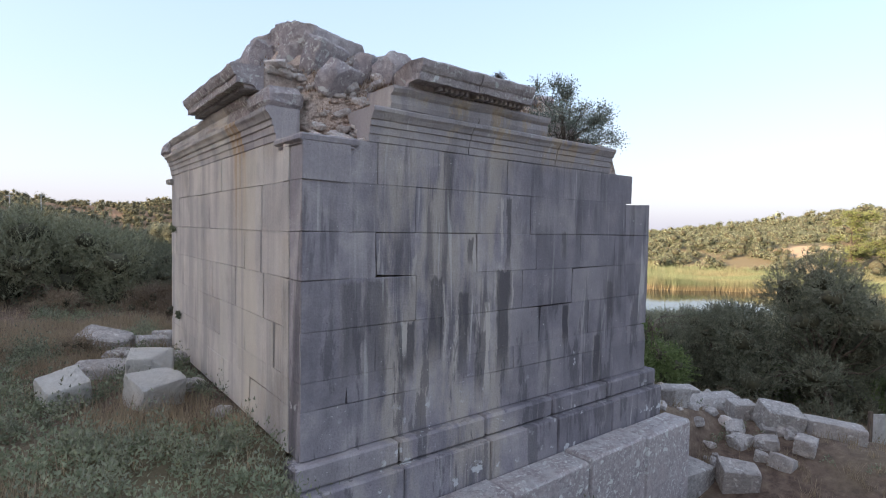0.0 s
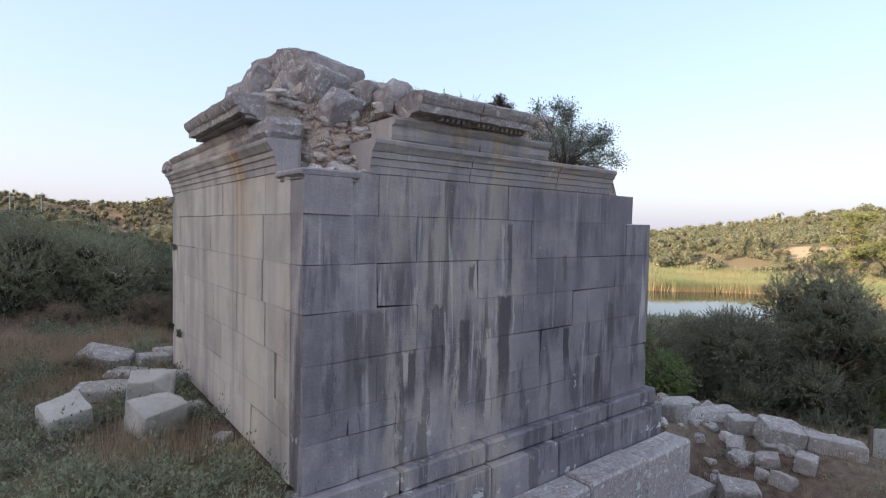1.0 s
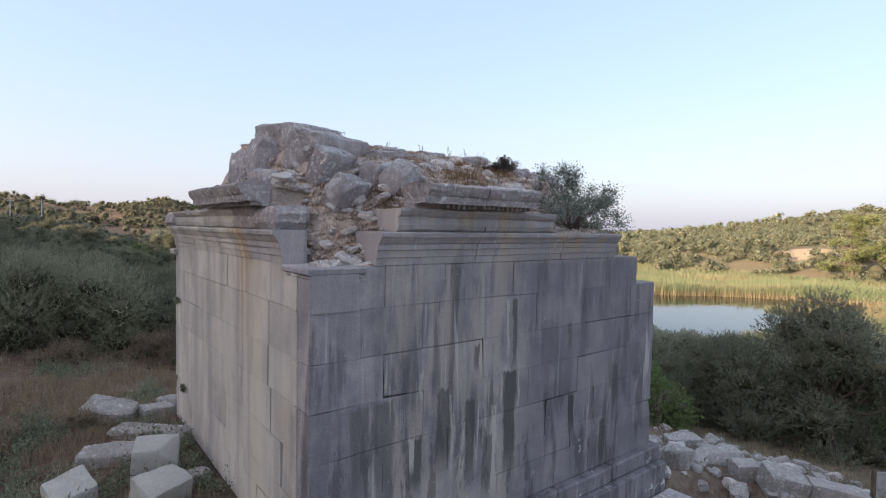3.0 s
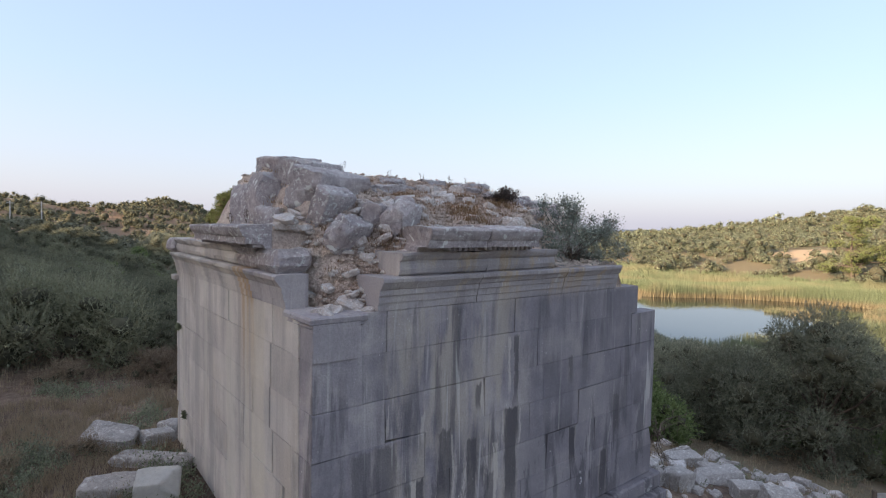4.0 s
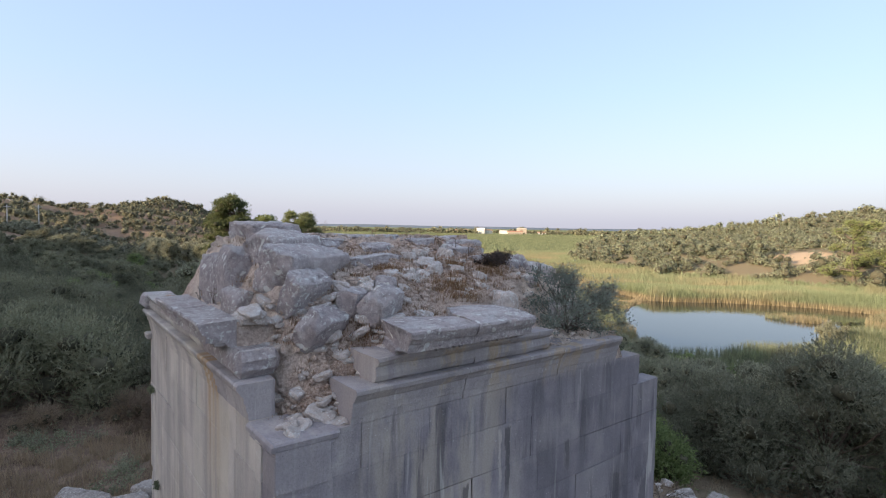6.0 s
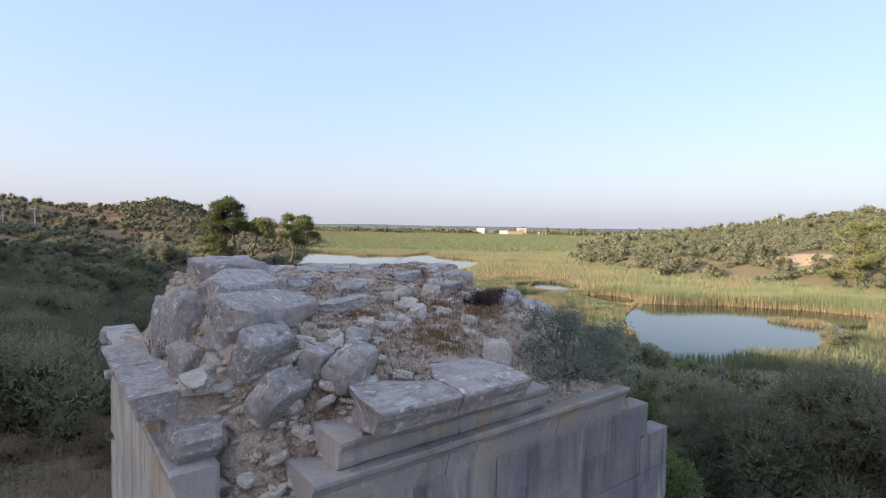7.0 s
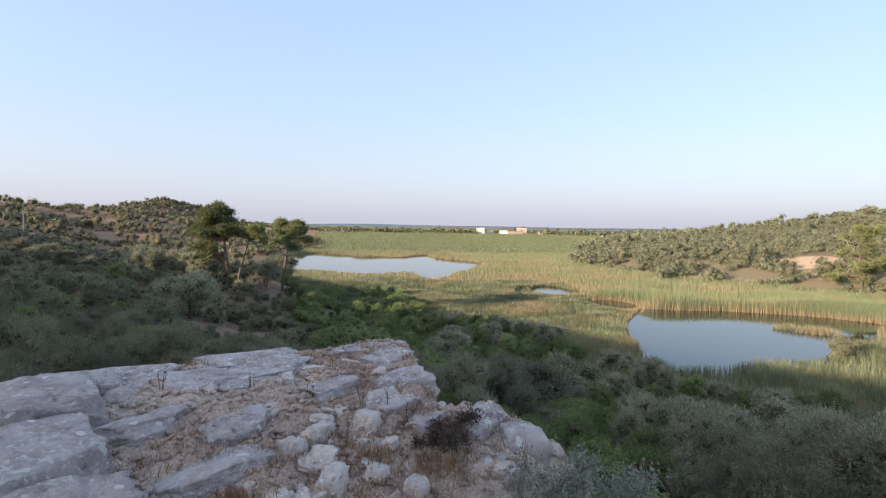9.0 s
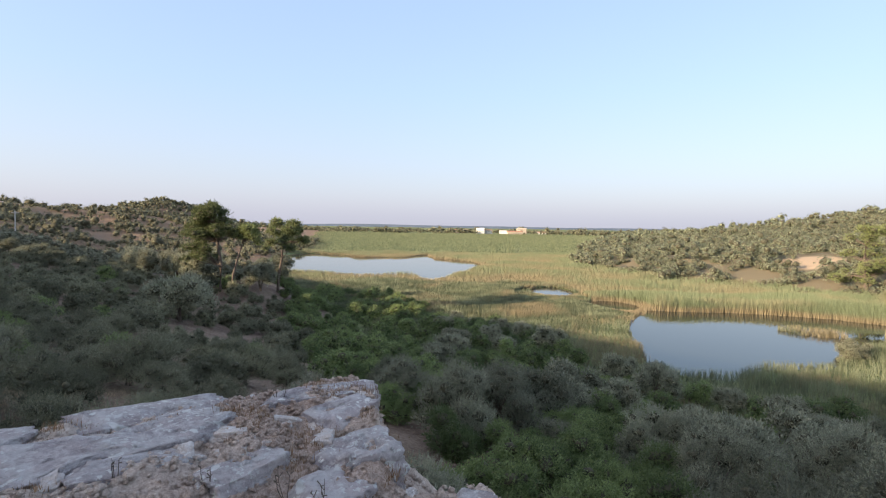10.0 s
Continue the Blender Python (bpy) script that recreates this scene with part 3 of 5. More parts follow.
# solid core behind the blocks, stepped where the top course ends
bm = stone_box((0.24, 0.24, -4.6), (TOMB_X - 0.05, TOMB_Y - 0.05, -0.03), 0.0, 0.01)
core = part("wall_core", bm, RIGHT_STONE, tomb)
bm = stone_box((0.24, 0.24, -0.06), (6.10, TOMB_Y - 0.05, 0.44), 0.0, 0.01)
part("upper_core", bm, RIGHT_STONE, core)

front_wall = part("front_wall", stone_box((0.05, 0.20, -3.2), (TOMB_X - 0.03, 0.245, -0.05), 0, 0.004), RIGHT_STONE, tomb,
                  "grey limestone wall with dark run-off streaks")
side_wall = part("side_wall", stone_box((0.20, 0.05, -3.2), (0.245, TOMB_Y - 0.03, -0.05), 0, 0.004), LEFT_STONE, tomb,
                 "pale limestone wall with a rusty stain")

# joints along each course, from the base up, ending at the wall's end
FRONT_JOINTS = (
    (0.55, 1.6, 2.8, 3.9, 4.9, 5.8), (0.55, 1.2, 2.3, 3.25, 4.4, 5.5, 6.15), (0.56, 0.92, 1.9, 2.95, 3.8, 5.0, 6.1), (0.56, 1.5, 2.35, 3.4, 4.55, 5.9),
    (0.56, 0.91, 1.47, 2.5, 3.7, 4.75, 5.7), (0.59, 1.47, 2.55, 3.55, 4.6, 6.0), (0.56, 0.92, 1.81, 3.05, 4.3, 5.25))
SIDE_JOINTS = (
    (0.55, 1.7, 2.9, 4.0, 5.2), (0.5, 1.0, 2.2, 3.4, 4.6, 5.8), (0.5, 0.77, 1.9, 3.1, 4.2, 5.4, 6.1), (0.5, 1.14, 2.3, 3.5, 4.84, 5.6),
    (0.5, 1.24, 1.9, 3.2, 4.1, 5.3, 6.2), (0.5, 1.19, 2.5, 3.7, 4.75, 5.9), (0.45, 1.16, 2.1, 3.0, 4.0, 5.1, 6.0))
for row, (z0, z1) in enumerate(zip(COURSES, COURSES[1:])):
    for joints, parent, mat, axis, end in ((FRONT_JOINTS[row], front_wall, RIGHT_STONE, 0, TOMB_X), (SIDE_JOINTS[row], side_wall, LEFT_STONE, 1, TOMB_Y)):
        if row == 6 and axis == 0:
            end = 6.18
        edges = (0.0,) + joints + (end,)
        if axis == 1:
            edges = (0.302,) + tuple(j for j in joints if j > 0.4) + (end,)
        for k, (a, b2) in enumerate(zip(edges, edges[1:])):
            g = rnd.choice((0.0006, 0.001, 0.001, 0.0025))
            proud = -rnd.random() * 0.007
            if b2 <= 0.62:
                proud -= 0.018 + (0.016 if row == 6 else 0)
            dz = rnd.uniform(-0.006, 0.006)
            lo, hi = [0, 0, z0 + g * 0.7 + dz * 0.4], [0, 0, z1 - g * 0.7 + dz * 0.4]
            lo[axis], hi[axis] = a + g, b2 - g
            lo[1 - axis], hi[1 - axis] = proud, 0.30
            if axis == 0 and k == 0:
                lo[0] = -0.012
            if axis == 1 and row in (2, 3, 4, 5) and 0.7 < a < 1.3 and k < 4:
                lo[1] += 0.045
            box_part("block", lo, hi, mat, parent, seed=row * 40 + k + axis * 20, wear=0.0045, bevel=rnd.choice((0.003, 0.004, 0.007)), chip=rnd.choice((0, 0, 0.03, 0.06)))

# cap over the corner pilaster, with its projecting lip
for lo, hi in (((-0.05, -0.05, 0.40), (0.66, 0.70, 0.492)), ((-0.03, -0.03, 0.355), (0.62, 0.64, 0.40))):
    box_part("pilaster_cap", lo, hi, RIGHT_STONE, tomb, "worn moulded capital", seed=3, wear=0.008, bevel=0.02)

# moulded base of the front wall and the stepped platform
for k, (a, b2) in enumerate(((-0.12, 1.2), (1.21, 2.6), (2.61, 4.0), (4.01, 5.4), (5.41, 6.95))):
    box_part("base_moulding", (a, -0.14 - 0.01 * (k % 2), -3.34), (b2 - 0.008, 0.2, -3.06), RIGHT_STONE, tomb, seed=60 + k, bevel=0.03)
    box_part("plinth_block", (a, -0.26, -4.2), (b2 - 0.008, 0.2, -3.35), RIGHT_STONE, tomb, seed=70 + k, bevel=0.02)
for k, (a, b2) in enumerate(((-0.5, 1.0), (1.02, 2.5), (2.52, 4.1), (4.12, 5.6), (5.62, 7.05))):
    box_part("step_block", (a, -0.78, -5.6), (b2, -0.27, -3.86 + 0.03 * (k % 2)), GREY_ROCK, tomb, seed=80 + k, bevel=0.035)


def moulding(name, profile, lo, hi, axis, material, parent, label="", seed=0, wear=0.005, cuts=5, rough=0.0, shape=None):
    """A moulded course: a profile (outward, up) drawn along one axis. The back lies 0.5 m in."""
    r = random.Random(seed)
    bm = bmesh.new()
    rings = []
    for i in range(cuts + 1):
        s = lo + (hi - lo) * i / cuts
        ring = []
        for k, (o, z) in enumerate(profile):
            jo, jz = r.uniform(-wear, wear), r.uniform(-wear, wear) * 0.6
            s2 = s
            if shape:
                s2, o = shape(s, o)
            p = (s2, -(o + jo), z + jz) if axis == 0 else (-(o + jo), s, z + jz)
            ring.append(bm.verts.new(p))
        rings.append(ring)
    n = len(profile)
    for a, b2 in zip(rings, rings[1:]):
        for k in range(n):
            bm.faces.new((a[k], a[(k + 1) % n], b2[(k + 1) % n], b2[k]))
    bm.faces.new(rings[0])
    bm.faces.new(rings[-1])
    bmesh.ops.recalc_face_normals(bm, faces=bm.faces[:])
    if rough:
        bmesh.ops.subdivide_edges(bm, edges=[e for e in bm.edges if e.calc_length() > 0.09], cuts=2, use_grid_fill=True)
        for v in bm.verts:
            q = v.co * 4.0 + Vector((seed * 3.1, 0, 0))
            v.co += Vector((noise.noise(q), noise.noise(q + Vector((9, 0, 0))), noise.noise(q + Vector((0, 9, 0))) - 0.6 * max(0, noise.noise(v.co * 9)))) * rough
    return part(name, bm, material, parent, label)


ARCH = ((-0.5, 0.487), (0.015, 0.487), (0.02, 0.575), (0.035, 0.58), (0.04, 0.665), (0.058, 0.67), (0.062, 0.735), (0.082, 0.745), (0.105, 0.79), (0.135, 0.825),
        (0.14, 0.865), (0.12, 0.882), (-0.5, 0.882))
FRIEZE = ((-0.5, 0.884), (0.0, 0.884), (0.035, 0.91), (0.055, 0.97), (0.05, 1.03), (0.04, 1.06), (0.075, 1.09), (0.10, 1.13), (0.10, 1.165), (-0.5, 1.165))
CORNICE = ((-0.55, 1.167), (0.06, 1.167), (0.10, 1.225), (0.28, 1.235), (0.30, 1.225), (0.305, 1.31), (0.325, 1.32), (0.36, 1.375), (0.375, 1.43), (0.36, 1.455), (-0.75, 1.47))
def shallow(profile, depth):
    """The same profile with its back nearer the face."""
    return tuple((max(o, -depth), z) for o, z in profile)


for k, (a, b2) in enumerate(((0.79, 2.30), (2.308, 4.05), (4.058, 5.47))):
    moulding("architrave", ARCH, a, b2, 0, RIGHT_STONE, tomb, "grey three-stepped architrave block", seed=k)
for k, (a, b2) in enumerate(((1.06, 2.45), (2.456, 3.84))):
    moulding("frieze", FRIEZE, a, b2, 0, RIGHT_STONE, tomb, "stained convex frieze block", seed=10 + k, wear=0.009, rough=0.012)
def slab_a(s, o):
    """The nearer slab: its end is broken off aslant and its back runs to a point."""
    w = (s - 1.29) / 0.93
    return s + 0.28 * max(0.0, -o) * (1 - w), max(o, -0.72 + 0.62 * w)


def slab_b(s, o):
    w = (s - 2.226) / 0.974
    return s, max(o, -float(np.interp(w, (0, 0.5, 1), (0.12, 0.88, 0.42))))


for k, (a, b2) in enumerate(((1.29, 2.22), (2.226, 3.20))):
    c = moulding("cornice", CORNICE[:-1] + ((0.1, 1.48 + 0.02 * k), (-0.15, 1.475 + 0.03 * k), (-0.45, 1.465 + 0.03 * k), (-0.9, 1.44 + 0.04 * k), (-0.9, 1.20)), a, b2 - 0.01 * k, 0, GREY_ROCK, tomb, "projecting cornice slab with dentils beneath", seed=20 + k, wear=0.005, cuts=9, rough=0.009, shape=(slab_a, slab_b)[k])
    n = int((b2 - a) / 0.085)
    for i in range(n):
        if k == 0 and i < 4:
            continue
        s = a + 0.03 + i * 0.085
        box_part("dentil", (s, -0.205, 1.178), (s + 0.05, 0.0, 1.232), RIGHT_STONE, c, seed=i + 90, wear=0.006, bevel=0.008)

for k, (a, b2) in enumerate(((0.72, 1.9), (1.906, 3.3), (3.306, 4.9), (4.906, 6.66))):
    moulding("architrave", shallow(ARCH, 0.27 if k == 0 else 0.30), a, b2, 1, LEFT_STONE if k else RIGHT_STONE, tomb, "pale three-stepped architrave block", seed=30 + k)
for k, (a, b2) in enumerate(((1.62, 2.4), (2.406, 3.6), (3.606, 4.9), (4.906, 6.45))):
    moulding("frieze", shallow(FRIEZE, 0.36), a, b2, 1, GREY_ROCK if k == 0 else LEFT_STONE, tomb, "worn convex frieze block", seed=40 + k, wear=0.010, rough=0.012)
for k, (a, b2) in enumerate(((1.27, 2.5), (2.506, 3.8))):
    c = moulding("cornice", shallow(CORNICE, 0.06), a, b2, 1, GREY_ROCK, tomb, "projecting cornice slab with dentils beneath", seed=50 + k, wear=0.006, cuts=9, rough=0.012)
    for i in range(int((b2 - a) / 0.085)):
        s = a + 0.03 + i * 0.085
        box_part("dentil", (-0.205, s, 1.178), (0.0, s + 0.05, 1.232), RIGHT_STONE, c, seed=i + 120, wear=0.006, bevel=0.008)
box_part("frieze", (-0.10, 0.86, 0.886), (0.40, 1.61, 1.165), GREY_ROCK, tomb, "rounded broken frieze block", seed=76, wear=0.022, bevel=0.075)
# the last frieze block of the side wall, jutting past the corner
box_part("frieze_end", (-0.14, 6.46, 0.90), (0.45, 7.05, 1.15), GREY_ROCK, tomb, "rounded end block jutting past the corner", seed=77, wear=0.02, bevel=0.06)
box_part("capital_stub", (-0.10, 6.5, 0.30), (0.25, 6.78, 0.42), LEFT_STONE, tomb, seed=78, wear=0.01, bevel=0.03)


# rubble core of the fallen vault
def mound(x, y):
    z = np.interp(y, (-0.5, 0.0, 0.3, 1.0, 2.0, 2.4, 3.0, 4.3, 4.6, 5.6, 6.4, 7.0), (1.0, 1.05, 1.25, 1.74, 2.06, 2.2, 2.32, 2.28, 2.18, 1.7, 1.25, 1.0))
    z = z - np.maximum(1.6 - x, 0) * np.maximum(1.6 - y, 0) * 0.62
    z = z - np.where(x < 0.6, (0.6 - x) * 2.4, 0) * np.clip(0.4 + y * 0.4, 0, 1)
    z = z - np.maximum(x - np.interp(y, (0, 1, 1.9, 2.2, 3.2, 4.1, 6.5), (5.5, 5.4, 5.15, 4.5, 4.95, 5.35, 5.5)), 0) * 2.6
    z = np.where(x > 3.85, np.minimum(z, 0.90 + 1.6 * np.maximum(y - 0.5, 0)), z)
    z = np.where((y > 1.25) & (y < 6.2), np.maximum(z, np.where(y < 3.9, 1.40, 1.12) - 0.9 * np.maximum(x - 5.6, 0)), z)
    return z


def mound_z(x, y):
    return float(mound(np.array([float(x)]), np.array([float(y)]))[0])


def build_mound():
    n, m = 150, 150
    gx, gy = np.meshgrid(np.linspace(0.03, 6.02, n), np.linspace(0.04, 6.5, m), indexing="ij")
    z = mound(gx, gy)
    for i in range(n):
        for j in range(m):
            p = Vector((gx[i, j], gy[i, j], 0))
            z[i, j] += 0.10 * noise.fractal(p * 2.2, 0.9, 2.1, 5) + 0.035 * noise.noise(p * 11) + 0.02 * noise.noise(p * 23)
    z = np.maximum(z, 0.43)
    verts = np.stack([gx, gy, z], -1).reshape(-1, 3)
    i, j = np.meshgrid(np.arange(n - 1), np.arange(m - 1), indexing="ij")
    a = (i * m + j).ravel()
    faces = np.stack([a, a + m, a + m + 1, a + 1], -1)
    # skirt down to the wall tops
    rim = np.concatenate([np.arange(m) * 1, (n - 1) * m + np.arange(m), np.arange(n) * m, np.arange(n) * m + m - 1])
    skirt, sf = [], []
    base = len(verts)
    for s0, cnt in ((0, m), (m, m), (2 * m, n), (2 * m + n, n)):
        ids = rim[s0:s0 + cnt]
        k0 = base + len(skirt)
        for q in ids:
            skirt.append((verts[q][0], verts[q][1], 0.40))
        for q in range(cnt - 1):
            sf.append((ids[q], ids[q + 1], k0 + q + 1, k0 + q))
    me = fast_mesh("rubble_vault", np.vstack([verts, skirt]), np.vstack([faces, sf]))
    return mesh_part("rubble_vault", me, MORTAR, tomb, "collapsed vault core of mortar, dirt and rubble")


vault = build_mound()


def boulder(size, seed, square=3.2, wear=0.16, cuts=5, cut_planes=10, dent=0.0):
    """An eroded stone: a squared block cut by a few chance planes and pitted by noise."""
    r = random.Random(seed * 13 + 5)
    bm = bmesh.new()
    bmesh.ops.create_cube(bm, size=2.0)
    bmesh.ops.subdivide_edges(bm, edges=bm.edges[:], cuts=cuts, use_grid_fill=True)
    off = Vector((seed * 7.31, seed * 3.17, seed * 1.93))
    planes = []
    hx, hy = r.uniform(-0.4, 0.4), r.uniform(-0.4, 0.4)
    for k in range(cut_planes):
        n = Vector((r.uniform(-1, 1), r.uniform(-1, 1), r.uniform(-0.7, 1))).normalized()
        reach = abs(n.x) + abs(n.y) + abs(n.z)
        planes.append((n, reach * r.uniform(0.60, 0.86)))
    for v in bm.verts:
        d = v.co.normalized()
        s = (abs(d.x) ** square + abs(d.y) ** square + abs(d.z) ** square) ** (-1 / square)
        p = d * s
        for n, h in planes:
            over = p.dot(n) - h
            if over > 0:
                p -= n * over
        f = noise.fractal(p * 1.3 + off, 0.7, 2.1, 7)
        p *= 1 + wear * 0.6 * f + 0.4 * wear * noise.noise(p * 5 + off) - 0.5 * wear * max(0.0, noise.noise(p * 2.6 - off) - 0.2)
        if dent and p.z > 0:
            far = math.hypot((p.x - hx) * size[0], (p.y - hy) * size[1]) / dent
            if far < 1:
                p.z -= (1 - far * far) * 0.9 * dent / size[2]
        v.co = Vector((p.x * size[0], p.y * size[1], p.z * size[2]))
    for e in bm.edges:
        if len(e.link_faces) == 2 and e.calc_face_angle(0) > radians(24):
            e.smooth = False
    return bm


def vault_stone(x, y, size, turn=0, tilt=0, lean=0, lift=0.0, mat=None, name="stone", label="", square=3.4, wear=0.16, seed=0, dent=0.0):
    ob = part(name, boulder(size, seed, square + 6.0, wear, 14 if max(size) > 0.3 else 7, 10, dent), mat or GREY_ROCK, vault, label, smooth=True)
    ob.matrix_basis = pose(x, y, mound_z(x, y) + lift, tilt, lean, turn)
    return ob


# large vault stones: place, half sizes, turn, tilt, lift
BIG = (
    (1.08, 3.30, (0.42, 0.50, 0.28), 10, 4, -0.02), (0.98, 2.35, (0.46, 0.40, 0.26), 14, 10, 0.0), (1.02, 1.75, (0.56, 0.30, 0.30), 18, 16, -0.03),
    (0.42, 2.75, (0.20, 0.42, 0.42), 0, 0, -0.02), (0.36, 3.3, (0.20, 0.48, 0.42), 5, 0, -0.06), (0.33, 2.15, (0.17, 0.22, 0.22), 10, 8, 0.05))
for k, (x, y, size, turn, tilt, lift) in enumerate(BIG):
    vault_stone(x, y, size, turn, tilt, 0, lift, label="large eroded grey vault stone", square=4.2, wear=0.13, seed=k + 1)
FACE = (
    (0.82, 1.28, (0.33, 0.20, 0.27), 22, 24, 0.02), (0.86, 0.86, (0.30, 0.17, 0.26), 28, 30, 0.02), (1.30, 0.92, (0.17, 0.15, 0.17), 30, 10, 0.05),
    (1.56, 0.70, (0.26, 0.20, 0.24), 35, 18, 0.08), (1.85, 1.05, (0.16, 0.14, 0.10), 60, 5, 0.04))
for k, (x, y, size, turn, tilt, lift) in enumerate(FACE):
    vault_stone(x, y, size, turn, tilt, 0, lift, label="tumbled grey block on the broken corner", square=3.6, wear=0.16, seed=k + 20)
TOPS = (
    (2.48, 2.42, 0.34, 0.22, 0.11, 20), (2.16, 2.0, 0.44, 0.25, 0.10, 12), (3.60, 2.80, 0.34, 0.24, 0.10, 10), (4.42, 2.62, 0.36, 0.26, 0.20, -8), (4.62, 3.35, 0.40, 0.34, 0.20, 6),
    (4.02, 2.28, 0.30, 0.22, 0.12, 15), (3.2, 3.75, 0.60, 0.32, 0.12, 8), (2.2, 3.6, 0.62, 0.35, 0.11, -4), (4.65, 3.95, 0.72, 0.22, 0.20, 3), (1.75, 2.75, 0.42, 0.22, 0.10, 25), (2.9, 3.2, 0.38, 0.2, 0.08, 0),
    (3.3, 4.3, 0.75, 0.22, 0.12, 0), (1.7, 4.2, 0.65, 0.35, 0.16, 4))
for k, (x, y, a, b2, c2, turn) in enumerate(TOPS):
    vault_stone(x, y, (a, b2, c2), turn, rnd.uniform(-4, 4), rnd.uniform(-4, 4), -0.14 if c2 > 0.18 else -0.035, label="flat eroded stone with solution hollows", square=3.2, wear=0.20, seed=k + 40, dent=(0.10, 0.0, 0.085, 0.11)[k % 4])
EDGE = (
    (4.22, 1.92, 0.27, 0.19, 0.18), (4.75, 1.68, 0.28, 0.18, 0.20), (5.05, 1.28, 0.30, 0.24, 0.28), (5.0, 0.72, 0.30, 0.22, 0.26), (4.95, 1.75, 0.22, 0.2, 0.24), (4.6, 1.1, 0.2, 0.16, 0.16),
    (3.63, 2.06, 0.15, 0.14, 0.13), (3.02, 1.75, 0.15, 0.13, 0.11), (2.97, 1.50, 0.15, 0.13, 0.12), (3.38, 1.43, 0.13, 0.10, 0.10), (3.6, 1.18, 0.13, 0.11, 0.10), (2.99, 1.11, 0.15, 0.12, 0.06),
    (2.35, 1.23, 0.14, 0.10, 0.10), (2.14, 1.37, 0.13, 0.10, 0.10), (3.14, 2.11, 0.18, 0.10, 0.09), (2.83, 1.97, 0.12, 0.11, 0.11), (3.58, 0.62, 0.20, 0.18, 0.18))
for k, (x, y, a, b2, c2) in enumerate(EDGE):
    vault_stone(x, y, (a, b2, c2), rnd.uniform(0, 90), rnd.uniform(-10, 10), rnd.uniform(-10, 10), -0.15 if k < 6 else -0.02, mat=RUBBLE_ROCK if k > 5 else GREY_ROCK, square=2.8, wear=0.22, seed=k + 60)

# small rubble over the core, singly, and pebbles between
shapes = []
for k in range(8):
    bm = boulder((0.5, 0.42, 0.30), 100 + k, 5.0, 0.22, 3, 13)
    me = bpy.data.meshes.new("rubble_stone")
    bm.to_mesh(me)
    bm.free()
    me.materials.append(RUBBLE_ROCK)
    shapes.append(me)
for k in range(290):
    x, y = rnd.uniform(0.35, 5.5), rnd.uniform(0.25, 4.4)
    lift = 0.0
    if k % 9 == 8:
        x, y, lift = rnd.uniform(0.1, 0.5), rnd.uniform(1.15, 1.8), rnd.uniform(0, 0.14)
    elif k % 5 < 2:
        x, y = rnd.uniform(0.2, 1.7), rnd.uniform(0.12, 1.3)
    elif x < 1.9 and 1.3 < y:
        x = rnd.uniform(1.6, 5.2)
    ob = new("rubble_stone", rnd.choice(shapes))
    ob.parent = vault
    s = rnd.choice((0.10, 0.14, 0.19, 0.27)) * (0.95 if y < 1.2 and x < 2 else 1)
    ob.matrix_basis = pose(x, y, max(mound_z(x, y) + (0.01 if x < 1.7 and y < 1.3 else -0.035) + lift, 0.47), rnd.uniform(-25, 25), rnd.uniform(-25, 25), rnd.uniform(0, 360)) @ Matrix.Diagonal((s * rnd.uniform(0.8, 1.4), s, s * rnd.uniform(0.45, 0.85), 1))


def scatter_pebbles():
    bm = bmesh.new()
    tips = [bm.verts.new(q) for q in ((0.55, 0.05, 0), (-0.5, 0.1, 0.05), (0.05, 0.45, -0.05), (-0.1, -0.4, 0), (0.1, 0.05, 0.32), (-0.05, 0, -0.3))]
    for q in ((0, 2, 4), (2, 1, 4), (1, 3, 4), (3, 0, 4), (2, 0, 5), (1, 2, 5), (3, 1, 5), (0, 3, 5)):
        bm.faces.new([tips[i] for i in q])
    bm.verts.index_update()
    pv = np.array([v.co[:] for v in bm.verts])
    pf = np.array([[v.index for v in f.verts] for f in bm.faces])
    bm.free()
    rng = np.random.default_rng(11)
    n = 9000
    x, y = rng.uniform(0.15, 5.6, n), rng.uniform(0.1, 4.5, n)
    x[:1600], y[:1600] = rng.uniform(0.15, 1.5, 1600), rng.uniform(0.1, 1.3, 1600)
    s = rng.choice([0.02, 0.03, 0.045, 0.07, 0.10], n) * rng.uniform(0.6, 1.3, n)
    vs, fs = [], []
    for k in range(n):
        m = np.array(Euler((rng.uniform(-0.5, 0.5), rng.uniform(-0.5, 0.5), rng.uniform(0, 6.28))).to_matrix())
        p = Vector((x[k], y[k], 0))
        z = mound_z(x[k], y[k]) + 0.10 * noise.fractal(p * 2.2, 0.9, 2.1, 5) + 0.01
        vs.append(pv @ m.T * s[k] + (x[k], y[k], max(z, 0.45)))
        fs.append(pf + k * len(pv))
    me = fast_mesh("gravel", np.vstack(vs), np.vstack(fs))
    tagged(mesh_part("gravel", me, MORTAR, vault), kind="stuff")


scatter_pebbles()


# ---- plants ----
def frames_of(normals, spin):
    """Two unit axes across each normal, turned by spin."""
    ref = np.where(np.abs(normals[:, 2:3]) < 0.9, np.array([[0, 0, 1.0]]), np.array([[1.0, 0, 0]]))
    a = np.cross(normals, ref)
    a /= np.linalg.norm(a, axis=1, keepdims=True)
    b = np.cross(normals, a)
    c, s = np.cos(spin)[:, None], np.sin(spin)[:, None]
    return a * c + b * s, b * c - a * s


